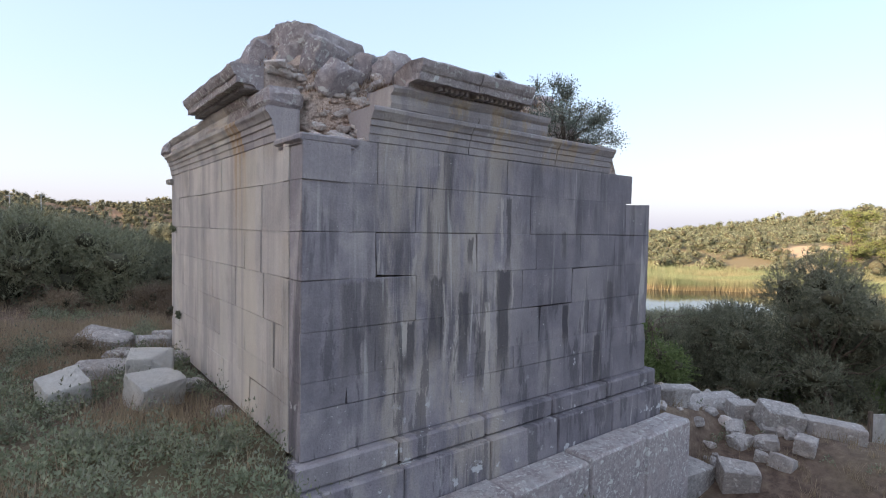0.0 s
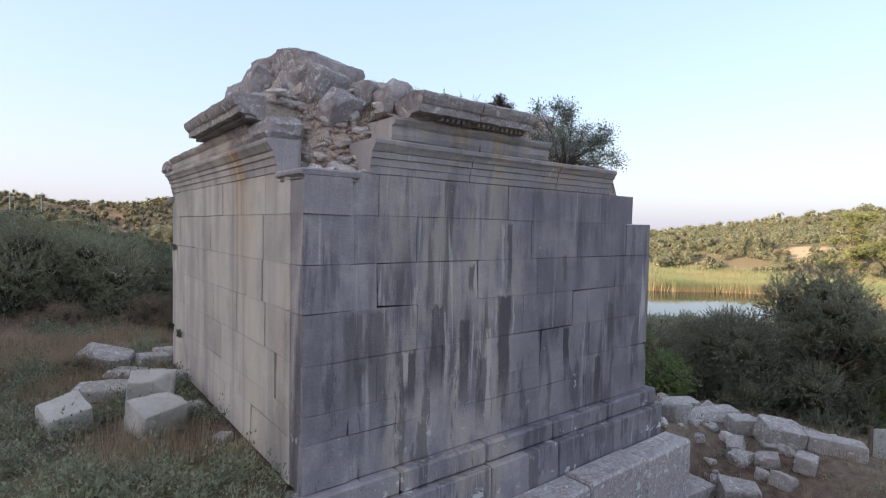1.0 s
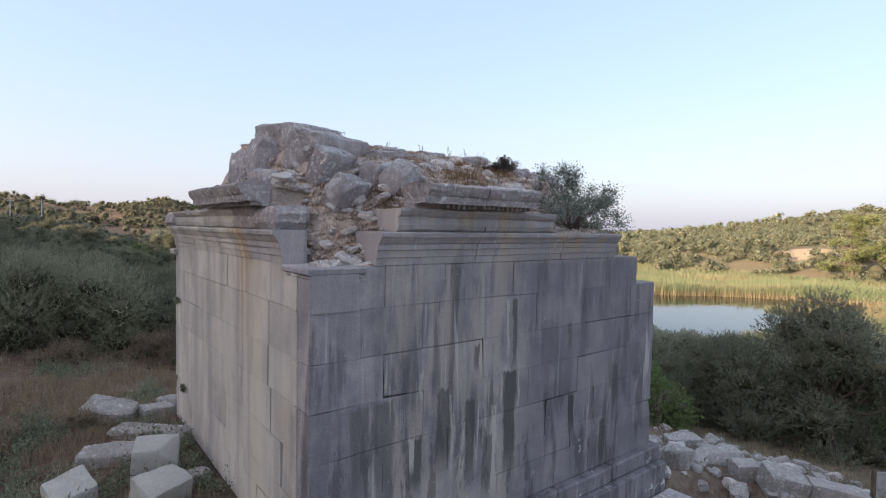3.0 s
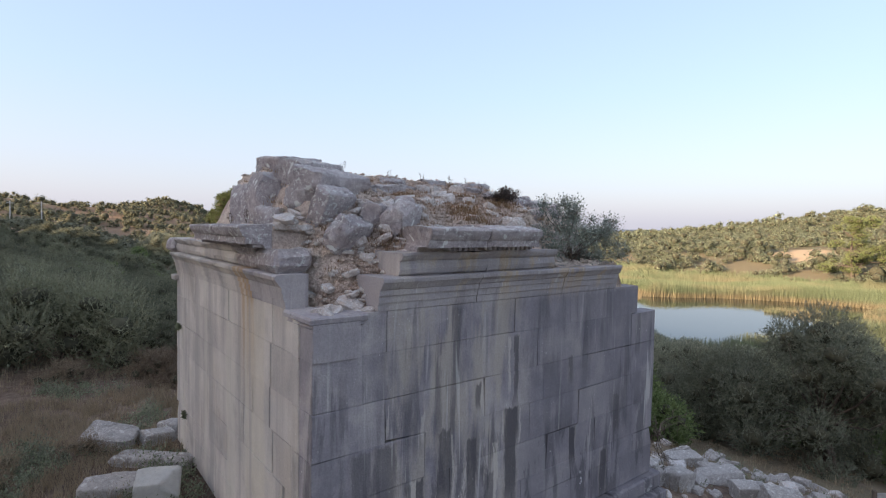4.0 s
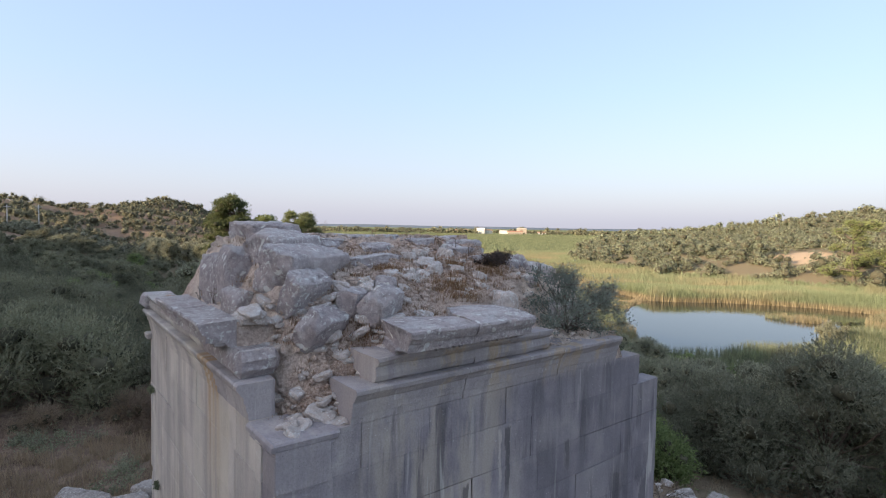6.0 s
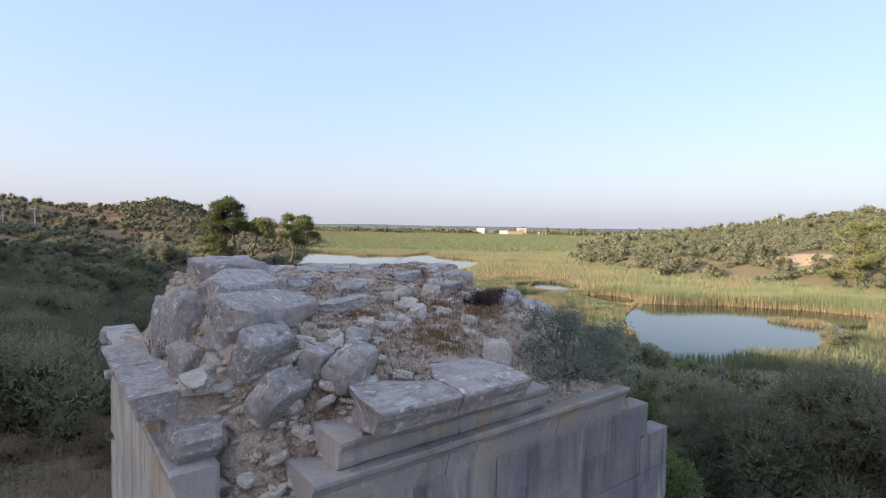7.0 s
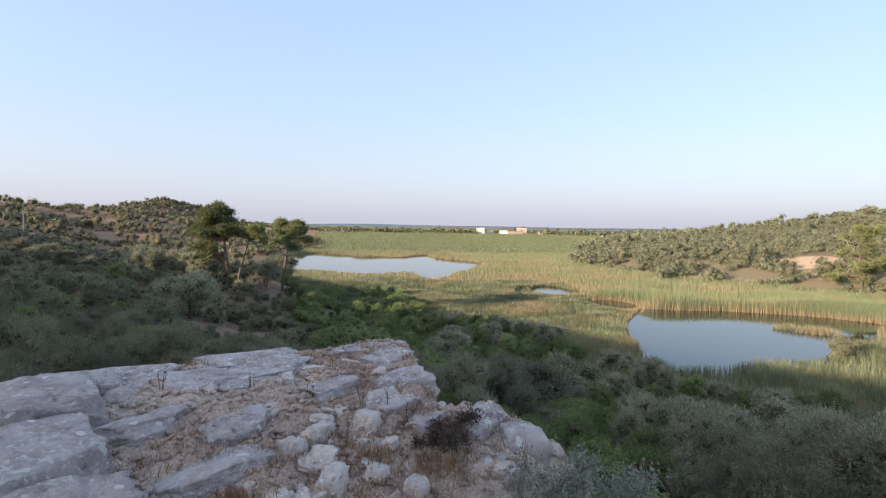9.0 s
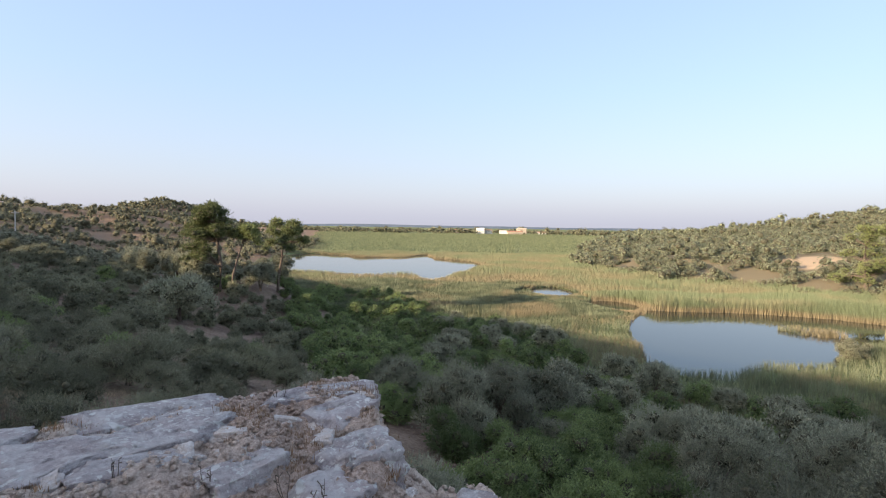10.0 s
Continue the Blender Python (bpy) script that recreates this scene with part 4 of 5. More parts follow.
def leaf_cards(points, outward, length, width, rng, up=0.5):
    """Small pointed leaves growing outward and upward: one triangle for each point."""
    n = len(points)
    ax = outward * 0.6 + rng.normal(size=(n, 3)) * 0.45 + np.array([[0, 0, up]])
    ax /= np.linalg.norm(ax, axis=1, keepdims=True)
    b, _ = frames_of(ax, rng.uniform(0, 6.28, n))
    ln = (length * rng.uniform(0.6, 1.3, n))[:, None]
    wd = (width * rng.uniform(0.6, 1.3, n))[:, None]
    v = np.stack([points - b * wd, points + b * wd, points + ax * ln], 1).reshape(-1, 3)
    return v, np.arange(3 * n).reshape(n, 3)


def crown_points(clumps, n, rng, shell=0.55):
    """Points in a set of ellipsoid clumps (centre, radii), denser near their skins, with outward normals."""
    vol = np.array([r[0] * r[1] * r[2] for c, r in clumps]) ** 0.67
    pick = rng.choice(len(clumps), n, p=vol / vol.sum())
    c = np.array([q[0] for q in clumps])[pick]
    r = np.array([q[1] for q in clumps])[pick]
    d = rng.normal(size=(n, 3))
    d /= np.linalg.norm(d, axis=1, keepdims=True)
    rad = (shell + (1 - shell) * rng.uniform(0, 1, n))[:, None] * (1 + 0.16 * rng.normal(size=(n, 1)))
    p = c + d * r * rad
    return p, d


def ball_shape(fine):
    bm = bmesh.new()
    bmesh.ops.create_icosphere(bm, subdivisions=fine, radius=1.0)
    v, f = np.array([q.co[:] for q in bm.verts]), np.array([[q.index for q in g.verts] for g in bm.faces])
    bm.free()
    return v, f


BALLS = {1: ball_shape(1), 2: ball_shape(2)}


def lumps(centres, radii, rng, uneven=0.16, fine=2):
    """Uneven solid lumps that fill crowns and block light, one for each centre."""
    c, r = np.asarray(centres, float), np.asarray(radii, float)
    ball_v, ball_f = BALLS[fine]
    n = len(c)
    j = 1 + uneven * rng.normal(size=(n, len(ball_v), 1))
    v = (ball_v[None] * j * r[:, None, :] + c[:, None, :]).reshape(-1, 3)
    f = (ball_f[None] + (np.arange(n) * len(ball_v))[:, None, None]).reshape(-1, 3)
    return v, f


def joined(*pairs):
    """Several (corners, triangles) pairs as one."""
    vs, fs, k = [], [], 0
    for v, f in pairs:
        vs.append(v)
        fs.append(f + k)
        k += len(v)
    return np.vstack(vs), np.vstack(fs)


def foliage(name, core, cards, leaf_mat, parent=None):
    """A crown: leaves round solid dark lumps that paint in the inner shade."""
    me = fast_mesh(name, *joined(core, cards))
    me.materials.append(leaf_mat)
    me.materials.append(SHADED_TWIGS)
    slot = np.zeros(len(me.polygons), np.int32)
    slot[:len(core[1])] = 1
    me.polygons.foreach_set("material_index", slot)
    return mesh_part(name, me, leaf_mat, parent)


def sprigs(points, outward, length, width, rng, up, per=7, shoot=0.26):
    """Leafy shoots: at each point a short shoot outward and upward, set with leaves on all sides."""
    n = len(points)
    ax = outward * 0.75 + rng.normal(size=(n, 3)) * 0.35 + np.array([[0, 0, up]])
    ax /= np.linalg.norm(ax, axis=1, keepdims=True)
    idx = np.repeat(np.arange(n), per)
    along = np.tile(np.linspace(0.1, 1.0, per), n)[:, None] * (shoot * rng.uniform(0.5, 1.3, n))[idx][:, None]
    return leaf_cards(points[idx] + ax[idx] * along, ax[idx] * 1.4, length, width, rng, 0.1)


def tube(bm, path, radii, sides=7):
    rings = []
    for k, (p, r) in enumerate(zip(path, radii)):
        p = Vector(p)
        d = (Vector(path[min(k + 1, len(path) - 1)]) - Vector(path[max(k - 1, 0)])).normalized()
        q = d.to_track_quat("Z", "Y")
        rings.append([bm.verts.new(p + q @ Vector((math.cos(a) * r, math.sin(a) * r, 0))) for a in [6.283 * i / sides for i in range(sides)]])
    for a, b in zip(rings, rings[1:]):
        for i in range(sides):
            bm.faces.new((a[i], a[(i + 1) % sides], b[(i + 1) % sides], b[i]))
    bm.faces.new(rings[-1])


def limb(bm, start_p, end_p, r0, r1, r, bends=4, wob=0.12, sides=4):
    a, b = Vector(start_p), Vector(end_p)
    ln = (b - a).length
    path = [a.lerp(b, i / bends) + Vector([r.uniform(-wob, wob) * ln * (0 < i < bends) for _ in range(3)]) for i in range(bends + 1)]
    tube(bm, path, [r0 + (r1 - r0) * i / bends for i in range(bends + 1)], sides)


def make_plant(name, label, category, group, leaf_mat, clumps, n, length, width, trunk, seed, shell=0.5, up=0.5, shoot=0.0):
    """A plant at the origin: trunk with limbs reaching into the clumps, and a crown of many leaves. trunk: (height, radius, stems)."""
    r, rng = random.Random(seed), np.random.default_rng(seed)
    ob = thing(name, label, category, group)
    bm = bmesh.new()
    th, tr, stems = trunk
    for s in range(stems):
        top = (r.uniform(-0.25, 0.25) * th, r.uniform(-0.25, 0.25) * th, th)
        foot = (r.uniform(-1, 1) * tr * (stems > 1) * 2, r.uniform(-1, 1) * tr * (stems > 1) * 2, -0.4)
        limb(bm, foot, top, tr, tr * 0.6, r, 3, 0.12, 6)
        for c, rad in clumps[s::stems]:
            limb(bm, top, c, tr * 0.28, tr * 0.08, r, 2, 0.16, 3)
    part("trunk", bm, BARK, ob, smooth=True)
    p, nrm = crown_points(clumps, n, rng, shell)
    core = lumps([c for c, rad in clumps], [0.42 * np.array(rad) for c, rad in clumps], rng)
    leafy = sprigs(p[::7], nrm[::7], length, width, rng, up, 7, shoot) if shoot else leaf_cards(p, nrm, length, width, rng, up)
    foliage("crown", core, leafy, leaf_mat, ob)
    return ob


def blob_clumps(seed, n, spread, height, size, base=0.25):
    r = random.Random(seed)
    out = []
    for k in range(n):
        a, d = r.uniform(0, 6.283), math.sqrt(r.random()) * spread
        z = height * (base + (1 - base) * r.random() ** 0.7 * math.sqrt(1 - 0.72 * (d / spread) ** 2))
        s = size * r.uniform(0.65, 1.25)
        out.append(((math.cos(a) * d, math.sin(a) * d, z), (s, s, s * 0.8)))
    return out


def put(ob, u, v, scale, turn, sink=0.1):
    x, y = xy(u, v)
    ob.matrix_basis = pose(x, y, ground_z(u, v) - sink, 0, 0, turn) @ Matrix.Scale(scale, 4)
    return ob


def copies(kinds, spots, smin, smax, r):
    """Spread copies of the kinds over the spots (u, v); the first of each kind is used itself."""
    used = set()
    for i, (u, v) in enumerate(spots):
        k = r.randrange(len(kinds))
        s, turn = r.uniform(smin, smax), r.uniform(0, 360)
        if k not in used and kinds[k].matrix_basis.translation.length == 0:
            used.add(k)
            put(kinds[k], u, v, s, turn)
        else:
            x, y = xy(u, v)
            ob = copy_thing(kinds[k], Matrix.Identity(4))
            ob.matrix_basis = pose(x, y, ground_z(u, v) - 0.1, 0, 0, turn) @ Matrix.Scale(s, 4)


def off_limits(u, v):
    """Clear ground: round the tomb, the fallen blocks, the camera's start, the bare red patch and the track."""
    if math.hypot(u - 0.5, v - 4.5) < 8.5 or (-8.5 < u < 4 and -20 < v < 9):
        return True
    if 4 < u < 13 and -6 < v < 11.5:
        return True
    if ((u - 0.5) / 2.6) ** 2 + ((v - 23) / 4) ** 2 < 1:
        return True
    if ((u + 21) / 6) ** 2 + ((v - 54) / 9) ** 2 < 1 or abs(u + 46 + (v - 90) * 0.42) < 1.3 and 72 < v < 125:
        return True
    return False


veg = random.Random(31)


def spots_in(n, u0, u1, v0, v1, gap, test, taken):
    out, tries = [], 0
    while len(out) < n and tries < n * 60:
        tries += 1
        u, v = veg.uniform(u0, u1), veg.uniform(v0, v1)
        if off_limits(u, v) or not test(u, v):
            continue
        if any(abs(u - a) < gap and abs(v - b) < gap and math.hypot(u - a, v - b) < gap for a, b in taken):
            continue
        out.append((u, v))
        taken.append((u, v))
    return out


BANK_U, BANK_V = (-40, -20, -10, 2, 13, 18, 22, 27, 33, 40, 63, 90), (125, 140, 128, 98, 88, 75, 65, 57, 51, 48, 43, 38)


def dry_land(u, v):
    return v < np.interp(u, BANK_U, BANK_V) - 2


OLIVE_SAYS, BUSH_SAYS, SCRUB_SAYS = "grey-green olive tree with a dense rounded crown", "dark green leafy bush on the shaded slope", "low rounded grey-green scrub bush"
olives = [make_plant("olive_tree", OLIVE_SAYS, "tree", "olive trees on the slope", OLIVE, blob_clumps(50 + k, 22, 1.9, 3.9, 0.80), 9000, 0.20, 0.045, (1.3, 0.16, 2), 50 + k, 0.5, 0.6) for k in range(3)]
bushes = [make_plant("bush", BUSH_SAYS, "bush", "bushes on the slope", BROAD, blob_clumps(60 + k, 12, 1.25, 2.2, 0.68, 0.15), 4600, 0.13, 0.060, (0.7, 0.07, 3), 60 + k, 0.5, 0.2) for k in range(3)]
scrubs = [make_plant("shrub", SCRUB_SAYS, "shrub", "scrub on the hillside", SCRUB, blob_clumps(70 + k, 13, 1.25, 1.5, 0.46, 0.05), 5000, 0.13, 0.030, (0.4, 0.04, 4), 70 + k, 0.5, 0.5) for k in range(3)]
olives_near = [make_plant("olive_tree", OLIVE_SAYS, "tree", "olive trees on the slope", OLIVE, blob_clumps(80 + k, 36, 1.95, 3.9, 0.64, 0.06), 60000, 0.085, 0.017, (1.3, 0.16, 2), 80 + k, 0.55, 0.7, 0.30) for k in range(2)]
bushes_near = [make_plant("bush", BUSH_SAYS, "bush", "bushes on the slope", BROAD, blob_clumps(84 + k, 16, 1.25, 2.2, 0.58, 0.12), 24000, 0.070, 0.028, (0.7, 0.07, 3), 84 + k, 0.5, 0.2, 0.20) for k in range(2)]
scrubs_near = [make_plant("shrub", SCRUB_SAYS, "shrub", "scrub on the hillside", SCRUB, blob_clumps(88 + k, 20, 1.2, 1.45, 0.46, 0.1), 22000, 0.075, 0.011, (0.4, 0.04, 4), 88 + k, 0.4, 0.8, 0.30) for k in range(2)]

taken = []
# single trees that stand out
def stand(kinds, rows):
    for k, (u, v, s) in enumerate(rows):
        taken.append((u, v))
        ob = kinds[k] if k < len(kinds) else copy_thing(kinds[k % len(kinds)], Matrix.Identity(4))
        put(ob, u, v, s, u * 37)


stand(olives_near, ((15.0, 13.0, 1.30), (12.8, 16.2, 1.0), (18.5, 16.5, 1.25), (14.5, 22.5, 1.0), (20.0, 22.0, 1.2)))
stand(bushes_near, ((9.2, 13.4, 0.95), (7.4, 16.5, 1.0), (11.0, 19.5, 1.1), (6.0, 21.0, 1.0), (9.5, 24.0, 1.1), (3.5, 18.5, 0.8), (17.5, 12.2, 0.7)))
stand(scrubs_near, ((-10.3, 10.6, 1.7), (-13.4, 9.6, 1.8), (-8.6, 12.2, 1.2), (-14.5, 12.5, 1.7), (-11.5, 13.8, 1.5), (-16.8, 11.2, 1.6), (-8.0, 15.6, 0.95), (-10.4, 17.4, 1.0), (-14.0, 16.8, 1.15), (-18.5, 15.5, 1.4), (-17.5, 20.0, 1.2),
                    (-12.6, 21.0, 1.05), (-8.2, 20.2, 0.9), (-22, 17.5, 1.5), (-21.5, 23.0, 1.3), (-16, 24.5, 1.1), (-10.6, 25.0, 0.95), (6.3, 12.2, 0.7), (5.0, 14.6, 0.8)))
dry_shrubs = [make_plant("dry_shrub", "withered straw-brown shrub at the foot of the slope", "shrub", "dry shrubs by the tomb", STRAW,
                         blob_clumps(94, 12, 0.75, 0.8, 0.30, 0.1), 9000, 0.075, 0.008, (0.3, 0.03, 4), 94, 0.3, 0.9, 0.30)]
stand(dry_shrubs, ((-6.6, 9.6, 1.0), (-7.6, 10.2, 0.8), (-5.9, 11.6, 0.9), (-9.2, 8.9, 0.7), (-6.2, 3.2, 0.55), (-5.4, 4.4, 0.5)))
stand(olives, ((-27.5, 60, 1.6), (-33.5, 112, 1.7), (-29.6, 92.5, 1.35), (-40.5, 90, 1.35), (-44.5, 93, 1.3), (-48, 88, 1.2), (-52, 94, 1.4), (-42, 99, 1.3), (17.0, 27.5, 1.15), (9.0, 38, 1.25), (24, 33, 1.2), (14, 46, 1.2), (27, 25, 1.2)))
stand(scrubs, ((57, 70, 1.3), (61, 73.5, 1.6), (59, 71, 1.4)))
def near_and_far(near, far, spots, smin, smax, reach=42):
    """Finer plants close to the tomb, coarser ones beyond."""
    copies(near, [q for q in spots if q[1] < reach], smin, smax, veg)
    copies(far, [q for q in spots if q[1] >= reach], smin, smax, veg)


near_and_far(olives_near, olives, spots_in(70, -4, 60, 12, 95, 3.0, lambda u, v: dry_land(u, v) and u > 0.08 * v - 5, taken), 0.5, 1.05)
near_and_far(bushes_near, bushes, spots_in(330, -34, 55, 11, 132, 2.0, lambda u, v: dry_land(u, v) and u > -0.36 * v + 8, taken), 0.6, 1.3)
near_and_far(bushes_near, bushes, spots_in(16, -50, -9, 26, 88, 4.0, lambda u, v: u < -0.1 * v - 4 and u > -0.88 * v - 8, taken), 0.6, 1.1)
near_and_far(scrubs_near, scrubs, spots_in(190, -62, -5, 12, 88, 2.6, lambda u, v: u < -0.1 * v - 4 and u > -0.88 * v - 8, taken), 0.6, 1.6)


def thicket(name, label, count, u0, u1, v0, v1, size, cards, leaf, mat, test, seed, tall=1.0, floor=-12.6, lobes=3):
    """Far woods as one sheet of many small crowns."""
    rng = np.random.default_rng(seed)
    u, v = rng.uniform(u0, u1, count * 4), rng.uniform(v0, v1, count * 4)
    z = height(u, v)
    keep = (z > floor) & test(u, v)
    u, v, z = u[keep][:count], v[keep][:count], z[keep][:count]
    n = len(u)
    sz = size * rng.uniform(0.55, 1.35, n) * np.where(rng.random(n) < 0.12, 1.5, 1)
    idx = np.repeat(np.arange(n), cards)
    m = len(idx)
    lobe = rng.normal(size=(n, lobes, 3)) * np.array([0.50, 0.50, 0.20]) + np.array([0, 0, 0.62 * tall])
    wide = rng.uniform(0.45, 0.72, (n, lobes, 1)) * np.array([1, 1, 0.85])
    li = rng.integers(0, lobes, m)
    d = rng.normal(size=(m, 3))
    d /= np.linalg.norm(d, axis=1, keepdims=True)
    p = lobe[idx, li] + d * wide[idx, li] * (0.68 + 0.46 * rng.random((m, 1)))
    p = p * sz[idx][:, None]
    X, Y = u * RV[0] + v * HV[0], u * RV[1] + v * HV[1]
    p += np.stack([X, Y, z], 1)[idx]
    nrm = d * 0.9 + rng.normal(size=(m, 3)) * 0.28 + np.array([[0, 0, 0.35]])
    nrm /= np.linalg.norm(nrm, axis=1, keepdims=True)
    a, b = frames_of(nrm, rng.uniform(0, 6.28, m))
    ln = (leaf * sz[idx] / size * rng.uniform(0.6, 1.3, m))[:, None]
    vv = np.stack([p - a * ln, p - b * ln * 0.8 + a * ln * 0.5, p + b * ln * 0.8 + a * ln * 0.5], 1).reshape(-1, 3)
    at = np.stack([X, Y, z], 1)[:, None, :] + lobe * sz[:, None, None]
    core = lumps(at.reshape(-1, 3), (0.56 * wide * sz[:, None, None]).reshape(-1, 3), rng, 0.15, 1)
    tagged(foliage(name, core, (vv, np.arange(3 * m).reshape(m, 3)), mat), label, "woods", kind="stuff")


def bare(u, v):
    a, c = 0.585 * (u - 119) + 0.81 * (v - 166), 0.81 * (u - 119) - 0.585 * (v - 166)
    return (((c - 1.5) / 5.0) ** 2 + ((a - 4) / 13) ** 2 > 1) & (((u - 98) / 3.5) ** 2 + ((v - 163) / 8) ** 2 > 1)


thicket("hillside_woods", "sunlit olive and pine scrub covering the far hillside", 2000, 55, 330, 100, 420, 2.5, 310, 0.165, WOOD_L, lambda u, v: (u < 0.93 * v + 8) & bare(u, v) & (u > np.interp(v, SHORE_V, SHORE_U) + 1), 5, floor=-14)
thicket("hilltop_woods", "low woods along the far ridge", 1900, 100, 800, 380, 1300, 3.6, 80, 0.6, WOOD_L, lambda u, v: u > np.interp(v, SHORE_V, SHORE_U), 6, lobes=2)
thicket("olive_grove", "scattered trees over a reddish hill", 1200, -330, -34, 135, 560, 2.8, 220, 0.21, GROVE_L, lambda u, v: (u < -0.22 * v - 8) & (u > -0.92 * v) & (v < 500) & (waves(u, v, 13.0, 8) > -0.5), 7)
thicket("scrub_slope", "grey-green scrub on the slope towards the pond", 640, -130, -28, 66, 160, 1.35, 220, 0.15, SCRUB, lambda u, v: (u < -0.22 * v - 14) & (v > 88 - 0.25 * (u + 60)) & (np.abs(u + 46 + (v - 90) * 0.42) > 2.5), 8)
thicket("far_woods", "dark line of trees across the far plain", 1100, -750, 900, 1120, 1650, 7.5, 40, 1.5, GROVE_L, lambda u, v: np.abs(u - 140) + (v - 1150) > 130, 9, 0.8, -99, 2)
thicket("distant_hill_woods", "wooded distant hill", 2000, -900, -430, 950, 1500, 7.0, 30, 1.6, GROVE_L, lambda u, v: u < -0.28 * v, 10, lobes=2)


# reeds
def reed_bed(name, label, count, u0, u1, v0, v1, tall, wide, test, seed, blades=3, mat=None, short=False, wet=False):
    rng = np.random.default_rng(seed)
    u, v = rng.uniform(u0, u1, count * 4), rng.uniform(v0, v1, count * 4)
    z, w = height(u, v), water_depth(u, v)
    keep = (z < -12.0) & ((w < (-0.1 if short else 0.9)) | wet) & test(u, v)
    tall_part = np.maximum(np.clip((u - 36) / 10, 0, 1) * np.clip((v - 100 + 0.25 * np.maximum(u - 60, 0)) / 14, 0, 1), np.clip((v - 150 + 6 * waves(u, v, 12.0, 15)) / 30, 0, 1))
    near_side = 0.36 + 0.64 * tall_part
    keep &= (near_side < 0.55) if short else (near_side >= 0.55)
    u, v, z, near_side = u[keep][:count], v[keep][:count], z[keep][:count], near_side[keep][:count]
    n = len(u)
    idx = np.repeat(np.arange(n), blades)
    m = len(idx)
    low = (((u - 30) / 9) ** 2 + ((v - 133) / 15) ** 2 < 1) | (((u - 41) / 8) ** 2 + ((v - 113) / 13) ** 2 < 1)
    h = tall * np.where(low, 0.3, 1.0)[idx] * (1 if short else near_side[idx]) * (0.8 + 0.25 * waves(u, v, 6.0, 12))[idx] * rng.uniform(0.65, 1.15, m)
    X, Y = u * RV[0] + v * HV[0], u * RV[1] + v * HV[1]
    foot = np.stack([X, Y, np.maximum(z, WATER_Z - 0.2)], 1)[idx] + np.concatenate([rng.normal(size=(m, 2)) * wide * 1.6, np.zeros((m, 1))], 1)
    ang = rng.uniform(0, 3.14, m)
    side = np.stack([np.cos(ang), np.sin(ang), np.zeros(m)], 1) * (wide * rng.uniform(0.5, 1.2, m))[:, None]
    lean = rng.normal(size=(m, 2)) * 0.13 + np.array([[0.08, 0.03]])
    tip = foot + np.concatenate([lean * h[:, None] * 1.3, h[:, None]], 1)
    vv = np.stack([foot - side, foot + side, tip], 1).reshape(-1, 3)
    me = fast_mesh(name, vv, np.arange(3 * m).reshape(m, 3))
    tagged(mesh_part(name, me, mat or REED), label, "reeds", kind="stuff")


reed_bed("reed_bed", "tall reeds, straw-coloured at the foot and green above", 46000, 30, 150, 70, 135, 2.9, 0.048, lambda u, v: u > 0, 21, 4)
reed_bed("sedge_bed", "low grey-green sedge along the near shore", 60000, -14, 130, 26, 150, 1.25, 0.034, lambda u, v: u > 0.05 * v - 14, 24, 4, SEDGE, True)
reed_bed("far_reed_bed", "green and golden reed marsh", 64000, -105, 120, 125, 330, 1.9, 0.075, lambda u, v: u > -0.25 * v - 20, 22, 3)
reed_bed("far_sedge_bed", "grassy marsh between the ponds", 34000, -75, 70, 100, 185, 1.6, 0.07, lambda u, v: u > -0.25 * v - 20, 25, 3, SEDGE, True)
reed_bed("marsh_grass", "flat green marsh stretching away", 70000, -260, 330, 320, 1200, 1.5, 0.26, lambda u, v: u > -0.24 * v - 20, 23, 2, MARSH)
reed_bed("pond_reeds", "clump of yellow-green reeds standing in the pond", 520, 60, 76, 80, 98, 1.7, 0.04, lambda u, v: ((u - 66.0) / 4.5) ** 2 + ((v - 90) / 4.5) ** 2 + 0.7 * waves(u, v, 1.6, 3) < 0.8, 26, 4, SEDGE, True, True)


# ---- pines and the tall tree ----
def conifer(name, label, at, path, radius, clumps, n, leaf, mat, seed, group="", up=0.35):
    """A tall tree: a bending trunk, limbs to each clump, and needles or leaves in flat uneven pads."""
    r, rng = random.Random(seed), np.random.default_rng(seed)
    u, v = at
    x, y = xy(u, v)
    ob = thing(name, label, "tree", group, at=(x, y, ground_z(u, v) - 0.1))
    ob.rotation_euler = (0, 0, -AX)
    bm = bmesh.new()
    tube(bm, path, [radius * (1 - 0.7 * k / (len(path) - 1)) for k in range(len(path))], 9)
    for c, rad in clumps:
        c = Vector(c)
        best = max(path[1:], key=lambda p: p[2] - (Vector(p) - c).length * 1.2 if p[2] < c.z + 0.5 else -99 - (Vector(p) - c).length)
        limb(bm, best, c, radius * 0.32, radius * 0.08, r, 4, 0.08, 5)
    part("trunk", bm, BARK, ob, smooth=True)
    p, d = crown_points(clumps, n, rng, 0.35)
    core = lumps([c for c, rad in clumps], [0.5 * np.array(rad) for c, rad in clumps], rng)
    foliage("crown", core, leaf_cards(p, d, leaf[0], leaf[1], rng, up), mat, ob)
    return ob


def pads(seed, n, cx, cy, z0, z1, spread, size):
    r = random.Random(seed)
    out = []
    for k in range(n):
        f = r.random()
        a, d = r.uniform(0, 6.283), math.sqrt(r.random()) * spread * (1.05 - 0.55 * f)
        s = size * r.uniform(0.6, 1.2)
        out.append(((cx + math.cos(a) * d, cy + math.sin(a) * d, z0 + (z1 - z0) * f), (s, s, s * 0.62)))
    return out


